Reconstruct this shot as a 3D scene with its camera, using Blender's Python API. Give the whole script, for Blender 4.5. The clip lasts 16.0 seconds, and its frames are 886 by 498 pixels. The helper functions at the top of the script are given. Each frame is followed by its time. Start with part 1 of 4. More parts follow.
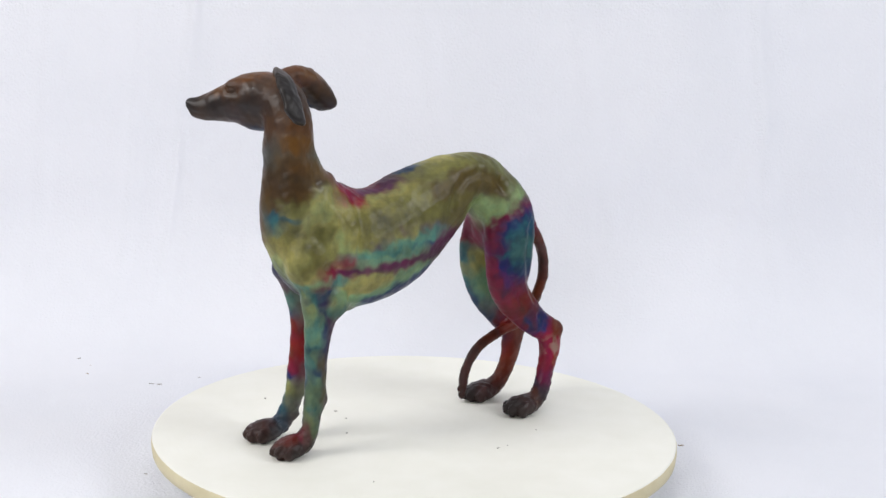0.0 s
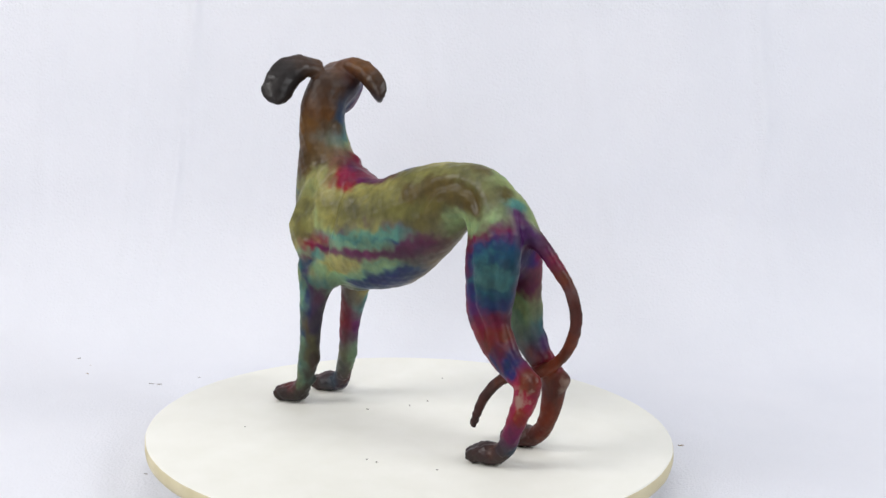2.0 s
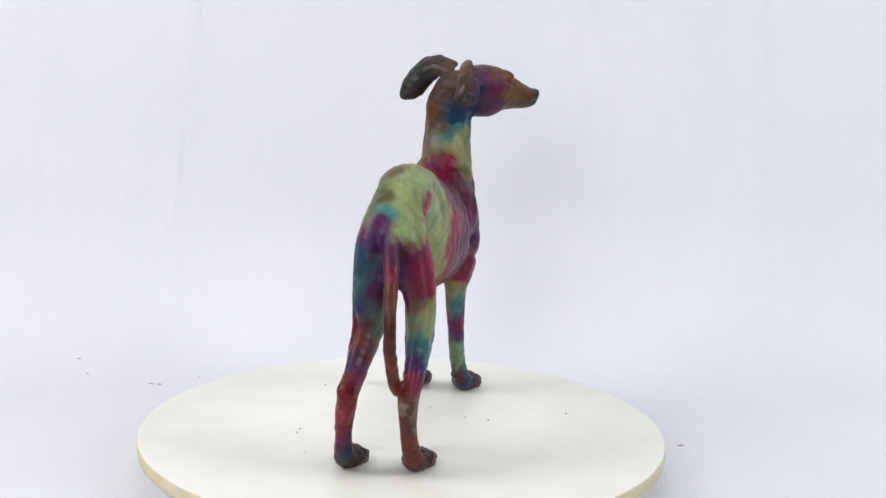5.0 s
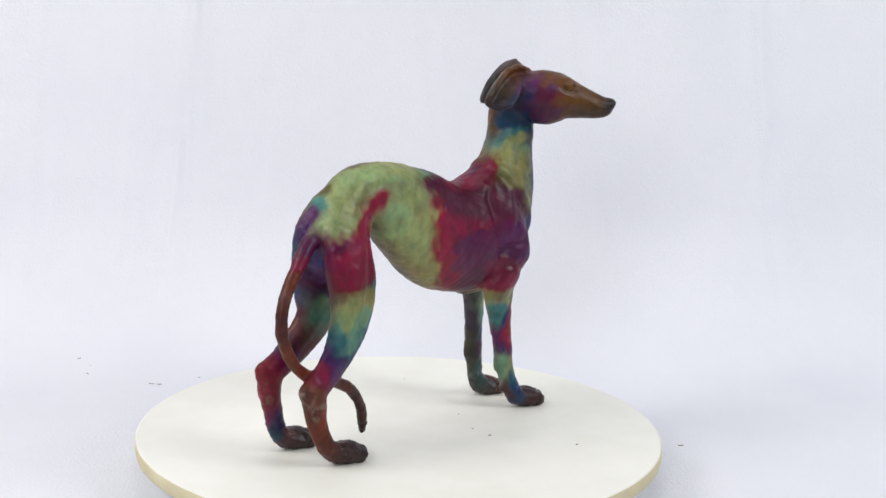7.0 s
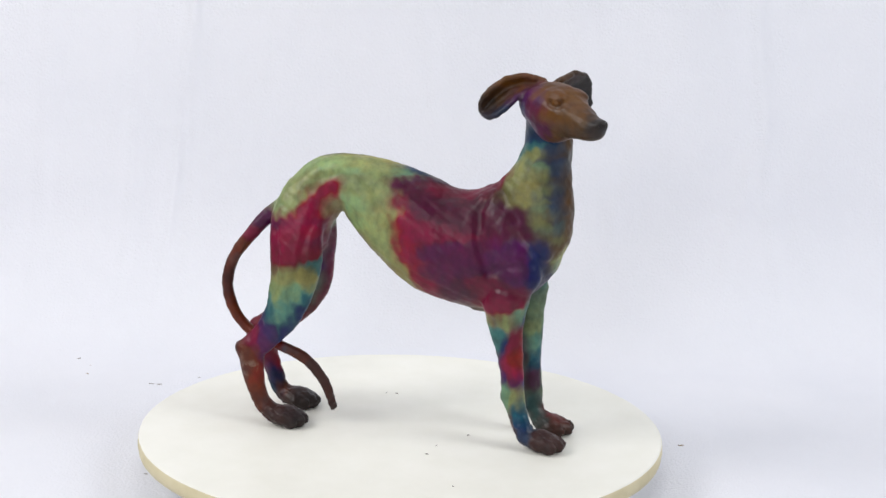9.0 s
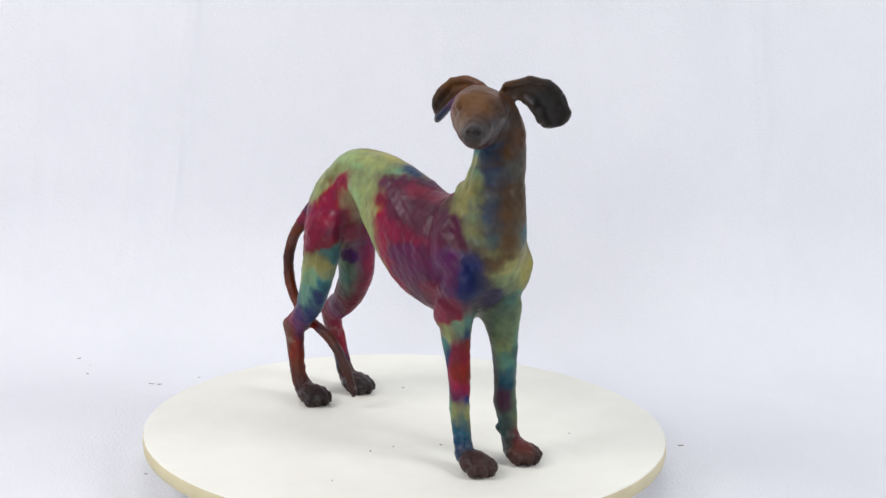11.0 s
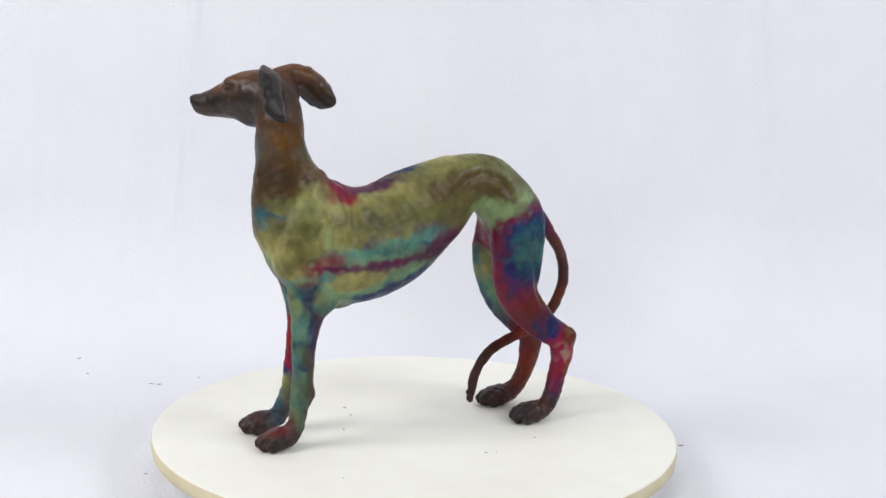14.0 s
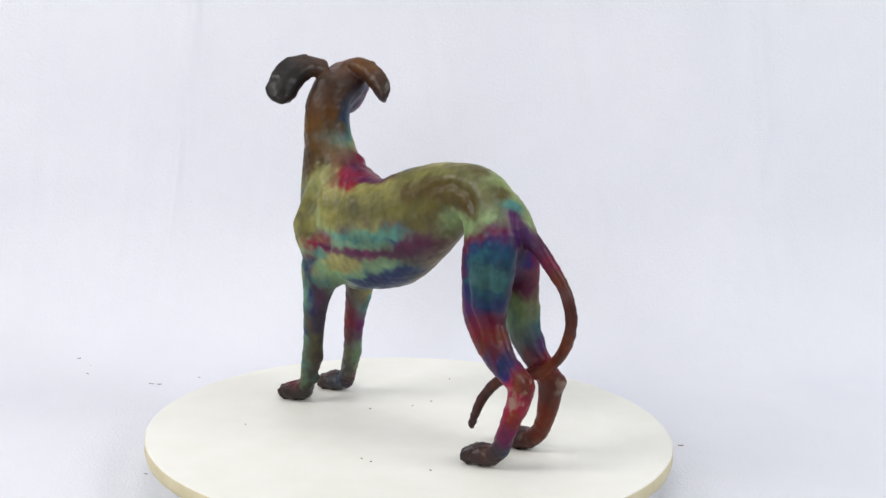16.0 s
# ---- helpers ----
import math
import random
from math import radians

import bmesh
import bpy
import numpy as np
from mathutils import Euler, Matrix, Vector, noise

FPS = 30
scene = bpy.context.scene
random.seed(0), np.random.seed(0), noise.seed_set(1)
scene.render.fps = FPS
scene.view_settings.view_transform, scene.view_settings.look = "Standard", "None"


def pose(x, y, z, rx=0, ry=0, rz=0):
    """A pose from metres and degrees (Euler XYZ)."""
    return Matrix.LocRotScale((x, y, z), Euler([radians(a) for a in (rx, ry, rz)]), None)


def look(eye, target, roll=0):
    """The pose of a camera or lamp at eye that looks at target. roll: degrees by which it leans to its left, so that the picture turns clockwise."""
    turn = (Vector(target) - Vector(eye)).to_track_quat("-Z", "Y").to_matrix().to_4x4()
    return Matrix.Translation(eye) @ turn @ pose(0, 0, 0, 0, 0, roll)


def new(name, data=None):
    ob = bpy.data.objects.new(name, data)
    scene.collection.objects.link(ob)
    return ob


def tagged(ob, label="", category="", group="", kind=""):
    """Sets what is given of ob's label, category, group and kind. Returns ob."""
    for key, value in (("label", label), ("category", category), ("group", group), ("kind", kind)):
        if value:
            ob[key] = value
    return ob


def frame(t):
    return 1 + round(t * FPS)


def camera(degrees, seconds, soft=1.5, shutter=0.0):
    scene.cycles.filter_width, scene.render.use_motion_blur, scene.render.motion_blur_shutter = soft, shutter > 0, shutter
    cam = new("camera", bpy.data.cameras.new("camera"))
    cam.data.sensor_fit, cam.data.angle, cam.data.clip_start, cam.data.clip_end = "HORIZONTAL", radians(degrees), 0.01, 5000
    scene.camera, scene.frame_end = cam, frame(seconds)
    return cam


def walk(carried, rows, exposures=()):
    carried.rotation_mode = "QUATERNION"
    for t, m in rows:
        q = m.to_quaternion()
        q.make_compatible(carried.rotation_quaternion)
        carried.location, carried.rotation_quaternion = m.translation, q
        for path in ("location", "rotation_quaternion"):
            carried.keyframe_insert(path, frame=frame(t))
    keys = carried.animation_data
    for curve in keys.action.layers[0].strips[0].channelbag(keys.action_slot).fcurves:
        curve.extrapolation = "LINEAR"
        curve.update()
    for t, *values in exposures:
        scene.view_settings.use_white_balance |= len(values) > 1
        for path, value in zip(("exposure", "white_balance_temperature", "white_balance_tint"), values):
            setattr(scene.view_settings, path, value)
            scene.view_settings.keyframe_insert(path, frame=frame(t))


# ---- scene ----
cam = camera(34.79, 16.0, soft=1.5)
TOP = 0.032                      # height of the turntable's top over the cloth
EYE = (0.0, -1.0447, 0.3498 + TOP)


def aim(pitch, yaw, roll):
    return pose(*EYE, 90 + pitch, 0, yaw) @ pose(0, 0, 0, 0, 0, roll)


walk(cam, [(0.0, aim(-11.357, -1.301, 1.534)), (16.0, aim(-11.357, -1.301, 1.534))])

# turn of the turntable in degrees, second by second: pushed by hand, it slows and is pushed again
TURN = [(0.0, 0.0), (0.5, -20.01), (1.0, -39.2), (1.5, -58.3), (2.0, -74.61), (2.5, -89.1), (3.0, -101.3),
        (3.5, -112.2), (4.0, -121.2), (4.2, -124.7), (4.7, -132.0), (5.3, -138.0), (5.9, -141.3), (6.3, -145.21),
        (6.5, -150.5), (7.0, -167.9), (7.5, -185.6), (8.0, -200.85), (8.5, -214.85), (9.0, -227.9), (9.2, -232.6),
        (9.8, -245.0), (10.4, -255.8), (11.0, -264.6), (11.3, -267.4), (11.5, -268.8), (12.0, -281.5), (12.3, -296.5), (12.5, -305.7),
        (13.0, -328.4), (13.5, -350.8), (14.0, -370.2), (14.5, -388.8), (15.0, -406.4), (15.5, -422.8), (16.0, -437.4)]
HEADING = 213.3                  # the dog's heading on the turntable at rest

# ---- world and lamps ----
world = bpy.data.worlds.new("studio_air")
scene.world = world
world.use_nodes = True
world.node_tree.nodes["Background"].inputs["Color"].default_value = (0.86, 0.90, 1.0, 1)
world.node_tree.nodes["Background"].inputs["Strength"].default_value = 0.2
scene.view_settings.exposure = 0.0


def softbox(name, eye, target, size, power, colour):
    lamp = bpy.data.lights.new(name, "AREA")
    lamp.shape, lamp.size, lamp.size_y = "RECTANGLE", size[0], size[1]
    lamp.energy, lamp.color = power, colour
    ob = new(name, lamp)
    ob.matrix_world = look(eye, target)
    return ob


softbox("softbox_key", (-1.15, -0.46, 1.10), (0, 0.10, 0.15), (0.7, 0.7), 12.6, (1.0, 0.98, 0.97))
softbox("softbox_fill", (1.25, -0.52, 1.05), (0.15, 0.25, 0.2), (0.7, 0.7), 11.5, (0.955, 0.97, 1.0))
softbox("softbox_top", (0.0, 0.0, 1.70), (0, 0.05, 0.0), (1.0, 1.0), 5.9, (0.955, 0.97, 1.0))
softbox("softbox_front", (-0.5, -1.6, 0.8), (0, 0.3, 0.25), (0.5, 0.5), 6.8, (0.965, 0.97, 1.0))


# ---- materials ----
def material(name):
    m = bpy.data.materials.new(name)
    m.use_nodes = True
    nt = m.node_tree
    return m, nt, nt.nodes["Principled BSDF"]


def node(nt, kind, **inputs):
    n = nt.nodes.new(kind)
    for k, v in inputs.items():
        n.inputs[k.replace("_", " ")].default_value = v
    return n


def grain(nt, scale, detail=4.0, rough=0.55, coords="Object", stretch=None):
    tc = nt.nodes.new("ShaderNodeTexCoord")
    n = node(nt, "ShaderNodeTexNoise", Scale=scale, Detail=detail, Roughness=rough)
    if stretch:
        mp = nt.nodes.new("ShaderNodeMapping")
        mp.inputs["Scale"].default_value = stretch
        nt.links.new(tc.outputs[coords], mp.inputs[0])
        nt.links.new(mp.outputs[0], n.inputs["Vector"])
    else:
        nt.links.new(tc.outputs[coords], n.inputs["Vector"])
    return n


def ramp(nt, stops, source):
    r = nt.nodes.new("ShaderNodeValToRGB")
    e = r.color_ramp.elements
    while len(e) < len(stops):
        e.new(0.5)
    for el, (p, col) in zip(e, stops):
        el.position, el.color = p, (*col, 1)
    nt.links.new(source, r.inputs[0])
    return r


def bump(nt, bsdf, source, strength, distance, chain=None):
    b = node(nt, "ShaderNodeBump", Strength=strength, Distance=distance)
    nt.links.new(source, b.inputs["Height"])
    if chain:
        nt.links.new(chain.outputs[0], b.inputs["Normal"])
    nt.links.new(b.outputs[0], bsdf.inputs["Normal"])
    return b


def srgb(r, g, b):
    return tuple(((c / 255 + 0.055) / 1.055) ** 2.4 if c > 10 else c / 255 / 12.92 for c in (r, g, b))


def make_cloth():
    m, nt, p = material("white_cotton_cloth")
    n = grain(nt, 7.0, 5.0)
    r = ramp(nt, [(0.3, (0.80, 0.81, 0.86)), (0.7, (0.835, 0.84, 0.885))], n.outputs["Fac"])
    nt.links.new(r.outputs[0], p.inputs["Base Color"])
    p.inputs["Roughness"].default_value = 0.95
    p.inputs["Specular IOR Level"].default_value = 0.1
    weave = grain(nt, 420.0, 2.0, 0.6)
    fold = grain(nt, 8.0, 2.5, 0.5, stretch=(1.6, 1.0, 0.7))
    b = bump(nt, p, fold.outputs["Fac"], 0.35, 0.012)
    bump(nt, p, weave.outputs["Fac"], 0.6, 0.0016, b)
    return m


def make_board(name, dark, light, rough):
    m, nt, p = material(name)
    n = grain(nt, 30.0, 6.0)
    r = ramp(nt, [(0.3, dark), (0.7, light)], n.outputs["Fac"])
    nt.links.new(r.outputs[0], p.inputs["Base Color"])
    p.inputs["Roughness"].default_value = rough
    fine = grain(nt, 260.0, 3.0)
    bump(nt, p, fine.outputs["Fac"], 0.15, 0.0006)
    return m


def make_plain(name, colour, rough=0.6, metal=0.0):
    m, nt, p = material(name)
    n = grain(nt, 90.0, 4.0)
    r = ramp(nt, [(0.3, tuple(c * 0.75 for c in colour)), (0.7, tuple(min(1, c * 1.2) for c in colour))], n.outputs["Fac"])
    nt.links.new(r.outputs[0], p.inputs["Base Color"])
    p.inputs["Roughness"].default_value = rough
    p.inputs["Metallic"].default_value = metal
    return m


def make_glaze():
    """Copper raku glaze: its colour follows the film's thickness, kept as a number on the mesh, and soot lies over it."""
    m, nt, p = material("fumed_copper_raku_glaze")
    film = nt.nodes.new("ShaderNodeAttribute")
    film.attribute_name = "film"
    wisp = grain(nt, 60.0, 6.0, 0.62)
    fleck = grain(nt, 260.0, 3.0, 0.6)
    a = node(nt, "ShaderNodeMath")
    a.operation = "MULTIPLY_ADD"
    nt.links.new(wisp.outputs["Fac"], a.inputs[0])
    a.inputs[1].default_value = 0.07
    nt.links.new(film.outputs["Fac"], a.inputs[2])
    b = node(nt, "ShaderNodeMath")
    b.operation = "MULTIPLY_ADD"
    nt.links.new(fleck.outputs["Fac"], b.inputs[0])
    b.inputs[1].default_value = 0.03
    nt.links.new(a.outputs[0], b.inputs[2])
    c = node(nt, "ShaderNodeMath")
    c.operation = "SUBTRACT"
    nt.links.new(b.outputs[0], c.inputs[0])
    c.inputs[1].default_value = 0.05
    hues = ramp(nt, FILM, c.outputs[0])
    tint = nt.nodes.new("ShaderNodeAttribute")
    tint.attribute_name = "tint"
    calm = nt.nodes.new("ShaderNodeMix")
    calm.data_type = "RGBA"
    torn = nt.nodes.new("ShaderNodeAttribute")
    torn.attribute_name = "torn"
    nt.links.new(torn.outputs["Fac"], calm.inputs["Factor"])
    nt.links.new(hues.outputs[0], calm.inputs["A"])
    nt.links.new(tint.outputs["Color"], calm.inputs["B"])
    soot = nt.nodes.new("ShaderNodeAttribute")
    soot.attribute_name = "soot"
    mix = nt.nodes.new("ShaderNodeMix")
    mix.data_type = "RGBA"
    nt.links.new(soot.outputs["Fac"], mix.inputs["Factor"])
    nt.links.new(calm.outputs["Result"], mix.inputs["A"])
    mix.inputs["B"].default_value = (*srgb(40, 36, 35), 1)
    smoke = grain(nt, 22.0, 4.0, 0.55, stretch=(0.8, 1.0, 1.7))
    shade = ramp(nt, [(0.28, (0.52, 0.50, 0.49)), (0.52, (1.0, 1.0, 1.0)), (0.75, (1.18, 1.18, 1.15))], smoke.outputs["Fac"])
    veil = nt.nodes.new("ShaderNodeMix")
    veil.data_type, veil.blend_type = "RGBA", "MULTIPLY"
    veil.inputs["Factor"].default_value = 1.0
    nt.links.new(mix.outputs["Result"], veil.inputs["A"])
    nt.links.new(shade.outputs[0], veil.inputs["B"])
    mottle = grain(nt, 120.0, 4.0, 0.6, stretch=(1.0, 1.0, 0.6))
    speck = ramp(nt, [(0.30, (0.68, 0.68, 0.70)), (0.50, (0.97, 0.97, 0.97)), (0.72, (1.24, 1.23, 1.19))], mottle.outputs["Fac"])
    fine = nt.nodes.new("ShaderNodeMix")
    fine.data_type, fine.blend_type = "RGBA", "MULTIPLY"
    fine.inputs["Factor"].default_value = 1.0
    nt.links.new(veil.outputs["Result"], fine.inputs["A"])
    nt.links.new(speck.outputs[0], fine.inputs["B"])
    # pale ash bloom in small spots
    bloom = grain(nt, 34.0, 5.0, 0.7)
    spots = ramp(nt, [(0.64, (0, 0, 0)), (0.82, (0.22, 0.22, 0.22))], bloom.outputs["Fac"])
    pale = nt.nodes.new("ShaderNodeAttribute")
    pale.attribute_name = "ash"
    patch = grain(nt, 75.0, 3.0, 0.55)
    patches = ramp(nt, [(0.47, (0, 0, 0)), (0.58, (0.8, 0.8, 0.8))], patch.outputs["Fac"])
    both = node(nt, "ShaderNodeMath")
    both.operation = "MULTIPLY"
    nt.links.new(pale.outputs["Fac"], both.inputs[0])
    nt.links.new(patches.outputs[0], both.inputs[1])
    most = node(nt, "ShaderNodeMath")
    most.operation = "MAXIMUM"
    nt.links.new(both.outputs[0], most.inputs[0])
    nt.links.new(spots.outputs[0], most.inputs[1])
    ash = nt.nodes.new("ShaderNodeMix")
    ash.data_type = "RGBA"
    nt.links.new(most.outputs[0], ash.inputs["Factor"])
    nt.links.new(fine.outputs["Result"], ash.inputs["A"])
    ash.inputs["B"].default_value = (*srgb(158, 138, 126), 1)
    rich = node(nt, "ShaderNodeHueSaturation", Saturation=1.2, Value=0.82)
    nt.links.new(ash.outputs["Result"], rich.inputs["Color"])
    nt.links.new(rich.outputs["Color"], p.inputs["Base Color"])
    p.inputs["Roughness"].default_value = 0.55
    p.inputs["Specular IOR Level"].default_value = 0.38
    rough = ramp(nt, [(0.3, (0.34,) * 3), (0.7, (0.56,) * 3)], wisp.outputs["Fac"])
    nt.links.new(rough.outputs[0], p.inputs["Roughness"])
    coarse = grain(nt, 130.0, 4.0, 0.6)
    b1 = bump(nt, p, coarse.outputs["Fac"], 0.25, 0.0012)
    bump(nt, p, fleck.outputs["Fac"], 0.2, 0.0005, b1)
    return m


FILM = [(0.00, srgb(28, 24, 24)), (0.08, srgb(56, 40, 34)), (0.17, srgb(110, 76, 46)), (0.25, srgb(82, 63, 34)),
        (0.33, srgb(98, 93, 56)), (0.40, srgb(122, 120, 76)), (0.44, srgb(160, 154, 102)), (0.485, srgb(146, 170, 126)),
        (0.53, srgb(92, 144, 136)), (0.57, srgb(28, 84, 106)), (0.62, srgb(26, 38, 98)), (0.67, srgb(84, 36, 92)),
        (0.72, srgb(94, 24, 58)), (0.77, srgb(142, 12, 62)), (0.81, srgb(142, 34, 46)), (0.87, srgb(126, 54, 38)),
        (0.91, srgb(106, 56, 40)), (0.95, srgb(82, 45, 39)), (1.00, srgb(48, 24, 27))]

CLOTH = make_cloth()
BOARD = make_board("cream_painted_board", (0.88, 0.872, 0.785), (0.92, 0.912, 0.835), 0.5)
# side faces of the board: darker and yellower than its top
EDGE = make_board("dark_yellow_board_edge", (0.62, 0.55, 0.34), (0.74, 0.67, 0.46), 0.7)
DARK = make_plain("dark_plastic", (0.03, 0.035, 0.04), 0.45)
CRUMB = make_plain("dark_crumbs", (0.24, 0.21, 0.18), 0.8)
STRAW = make_plain("straw_fibre", (0.35, 0.24, 0.13), 0.8)
# out-of-view room, kept grey so that its walls bounce little light
ROOM_GREY = make_board("unseen_room_grey", (0.30, 0.30, 0.31), (0.36, 0.36, 0.37), 0.9)
GLAZE = make_glaze()


# ---- mesh helpers ----
def mesh_object(name, bm, mat, parent=None, label="", smooth=False):
    me = bpy.data.meshes.new(name)
    bm.to_mesh(me)
    bm.free()
    me.materials.append(mat)
    if smooth:
        me.polygons.foreach_set("use_smooth", [True] * len(me.polygons))
    ob = new(name, me)
    ob.parent = parent
    if label:
        tagged(ob, label=label)
    return ob


def part(name, bm, mat, parent, label="", smooth=False):
    return mesh_object(name, bm, mat, parent, label, smooth)


def turned(profile, steps=160):
    """A solid of revolution round z from (radius, height) pairs."""
    bm = bmesh.new()
    rings = []
    for r, z in profile:
        if r < 1e-6:
            rings.append([bm.verts.new((0, 0, z))])
        else:
            rings.append([bm.verts.new((r * math.cos(a), r * math.sin(a), z)) for a in np.linspace(0, 2 * math.pi, steps, endpoint=False)])
    for a, b in zip(rings, rings[1:]):
        for i in range(steps):
            j = (i + 1) % steps
            if len(a) == 1:
                bm.faces.new((a[0], b[i], b[j]))
            elif len(b) == 1:
                bm.faces.new((a[i], b[0], a[j]))
            else:
                bm.faces.new((a[i], b[i], b[j], a[j]))
    bmesh.ops.recalc_face_normals(bm, faces=bm.faces)
    return bm


def box_bm(x0, x1, y0, y1, z0, z1):
    bm = bmesh.new()
    v = [bm.verts.new((x, y, z)) for x in (x0, x1) for y in (y0, y1) for z in (z0, z1)]
    for f in ((0, 1, 3, 2), (4, 6, 7, 5), (0, 4, 5, 1), (2, 3, 7, 6), (0, 2, 6, 4), (1, 5, 7, 3)):
        bm.faces.new([v[i] for i in f])
    bmesh.ops.recalc_face_normals(bm, faces=bm.faces)
    return bm


# ---- the cloth sweep and the unseen room ----
# soft creases of the hanging cloth: foot, lean, depth, breadth
FOLDS = [(-0.300, 0.06, 0.0016, 0.006), (-0.262, 0.10, 0.0020, 0.005), (-0.232, 0.02, 0.0014, 0.006), (-0.180, 0.12, 0.0012, 0.008),
         (-0.390, 0.05, 0.0014, 0.008), (0.170, 0.35, 0.0014, 0.010), (0.235, -0.20, 0.0016, 0.009), (0.310, 0.25, 0.0018, 0.010),
         (0.390, -0.10, 0.0016, 0.008), (0.060, -0.15, 0.0012, 0.009)]


def build_cloth():
    """One cloth from the table in front of the turntable, up in a curve, to the wall behind."""
    line = []
    for y in np.linspace(-0.75, 0.26, 60):
        line.append((y, 0.0))
    for a in np.linspace(0, 80, 40)[1:]:
        line.append((0.26 + 0.16 * math.sin(radians(a)), 0.16 * (1 - math.cos(radians(a)))))
    y, z = line[-1]
    for k in range(1, 90):
        line.append((y + k * 0.011 * math.cos(radians(83)), z + k * 0.011 * math.sin(radians(83))))
    bm = bmesh.new()
    rows = []
    xs = np.concatenate([np.linspace(-0.95, -0.46, 30), np.linspace(-0.455, 0.455, 300), np.linspace(0.46, 0.95, 30)])
    for i, (y, z) in enumerate(line):
        up = min(1.0, max(0.0, (i - 70) / 30))
        row = []
        for x in xs:
            p = Vector((x * 5.0, y * 2, z * 1.2 + x * 1.5))
            w = 0.005 * noise.noise(p) + 0.0022 * noise.noise(p * 2.6 + Vector((5, 1, 2)))
            for at, lean, deep, broad in FOLDS:
                far = (x - at - lean * z) / broad
                w += 1.8 * deep * math.exp(-far * far) * (0.6 + 0.8 * noise.noise(Vector((at * 40, z * 6, 1))))
            row.append(bm.verts.new((x, y - up * (w + 0.004), z + (1 - up) * 0.0008 * noise.noise(p * 2))))
        rows.append(row)
    for a, b in zip(rows, rows[1:]):
        for i in range(len(xs) - 1):
            bm.faces.new((a[i], a[i + 1], b[i + 1], b[i]))
    ob = mesh_object("backdrop", bm, CLOTH, smooth=True)
    sol = ob.modifiers.new("thickness", "SOLIDIFY")
    sol.thickness, sol.offset = 0.001, -1
    return tagged(ob, "white cotton cloth sweeping up behind the turntable", "backdrop", kind="structure")


def build_room():
    top = mesh_object("table_top", box_bm(-0.97, 0.97, -0.78, 0.8, -0.04, -0.0035), ROOM_GREY)
    tagged(top, "plain grey table under the white cloth", "table", kind="structure")
    # floor, ceiling and walls are added out of view to hold down stray bounce
    tagged(mesh_object("floor", box_bm(-1.9, 1.9, -2.2, 1.5, -0.85, -0.75), ROOM_GREY), "unseen plain grey floor added to close the studio", "floor", kind="structure")
    tagged(mesh_object("ceiling", box_bm(-1.9, 1.9, -2.2, 1.5, 2.0, 2.1), ROOM_GREY), "unseen plain grey ceiling added to close the studio", "ceiling", kind="structure")
    for nm, b in (("wall_west", (-2.0, -1.9, -2.2, 1.5, -0.75, 2.0)), ("wall_east", (1.9, 2.0, -2.2, 1.5, -0.75, 2.0)),
                  ("wall_north", (-2.0, 2.0, 1.5, 1.6, -0.75, 2.0)), ("wall_south", (-2.0, 2.0, -2.3, -2.2, -0.75, 2.0))):
        tagged(mesh_object(nm, box_bm(*b), ROOM_GREY), "unseen plain grey wall added to close the studio", "wall", kind="structure")


def build_litter():
    """Crumbs and fibres on the cloth round the turntable."""
    def bit(x, y, z, length, turn, mat, name, label, tilt=0.0):
        bm = bmesh.new()
        n = 6
        pts = [Vector(((k / (n - 1) - 0.5) * length, 0.12 * length * math.sin(k * 1.3 + turn), 0)) for k in range(n)]
        rad = length * 0.06 + 0.00010
        rings = []
        for k, q in enumerate(pts):
            r = rad * (0.45 + 0.55 * math.sin(math.pi * (k + 0.5) / n))
            rings.append([bm.verts.new(q + Vector((0, r * math.cos(a), r * math.sin(a)))) for a in (0.3, 1.9, 3.4, 5.0)])
        for a, b in zip(rings, rings[1:]):
            for i in range(4):
                bm.faces.new((a[i], a[(i + 1) % 4], b[(i + 1) % 4], b[i]))
        bm.faces.new(rings[0][::-1])
        bm.faces.new(rings[-1])
        ob = mesh_object(name, bm, mat)
        ob.matrix_world = pose(x, y, z + rad * 0.9, tilt, 0, turn * 57)
        tagged(ob, label, "debris", "litter on the cloth")
    bit(-0.3176, 0.2756, 0.0009, 0.0042, 0.9, CRUMB, "crumb", "tiny dark crumb on the white cloth")
    bit(-0.3017, 0.2532, 0.0005, 0.0020, 2.4, STRAW, "crumb", "tiny brown crumb on the white cloth")
    bit(-0.2984, 0.2269, 0.0005, 0.0036, 2.6, STRAW, "fibre", "short straw-coloured fibre on the white cloth")
    bit(-0.2341, 0.1988, 0.0005, 0.0052, 0.1, CRUMB, "fibre", "short dark fibre on the white cloth")
    bit(-0.2267, 0.1975, 0.0005, 0.0048, 3.0, CRUMB, "fibre", "short dark fibre on the white cloth")
    bit(-0.1939, 0.2215, 0.0005, 0.0030, 0.8, CRUMB, "crumb", "tiny dark crumb on the white cloth")
    bit(-0.1960, -0.0317, 0.0005, 0.0040, 2.5, CRUMB, "fibre", "short dark fibre on the white cloth")
    bit(-0.1775, 0.4115, 0.0235, 0.0020, 0.3, CRUMB, "crumb", "tiny dark crumb on the hanging cloth")
    bit(0.2243, 0.0565, 0.0005, 0.0050, 3.0, STRAW, "fibre", "short straw-coloured fibre on the white cloth")


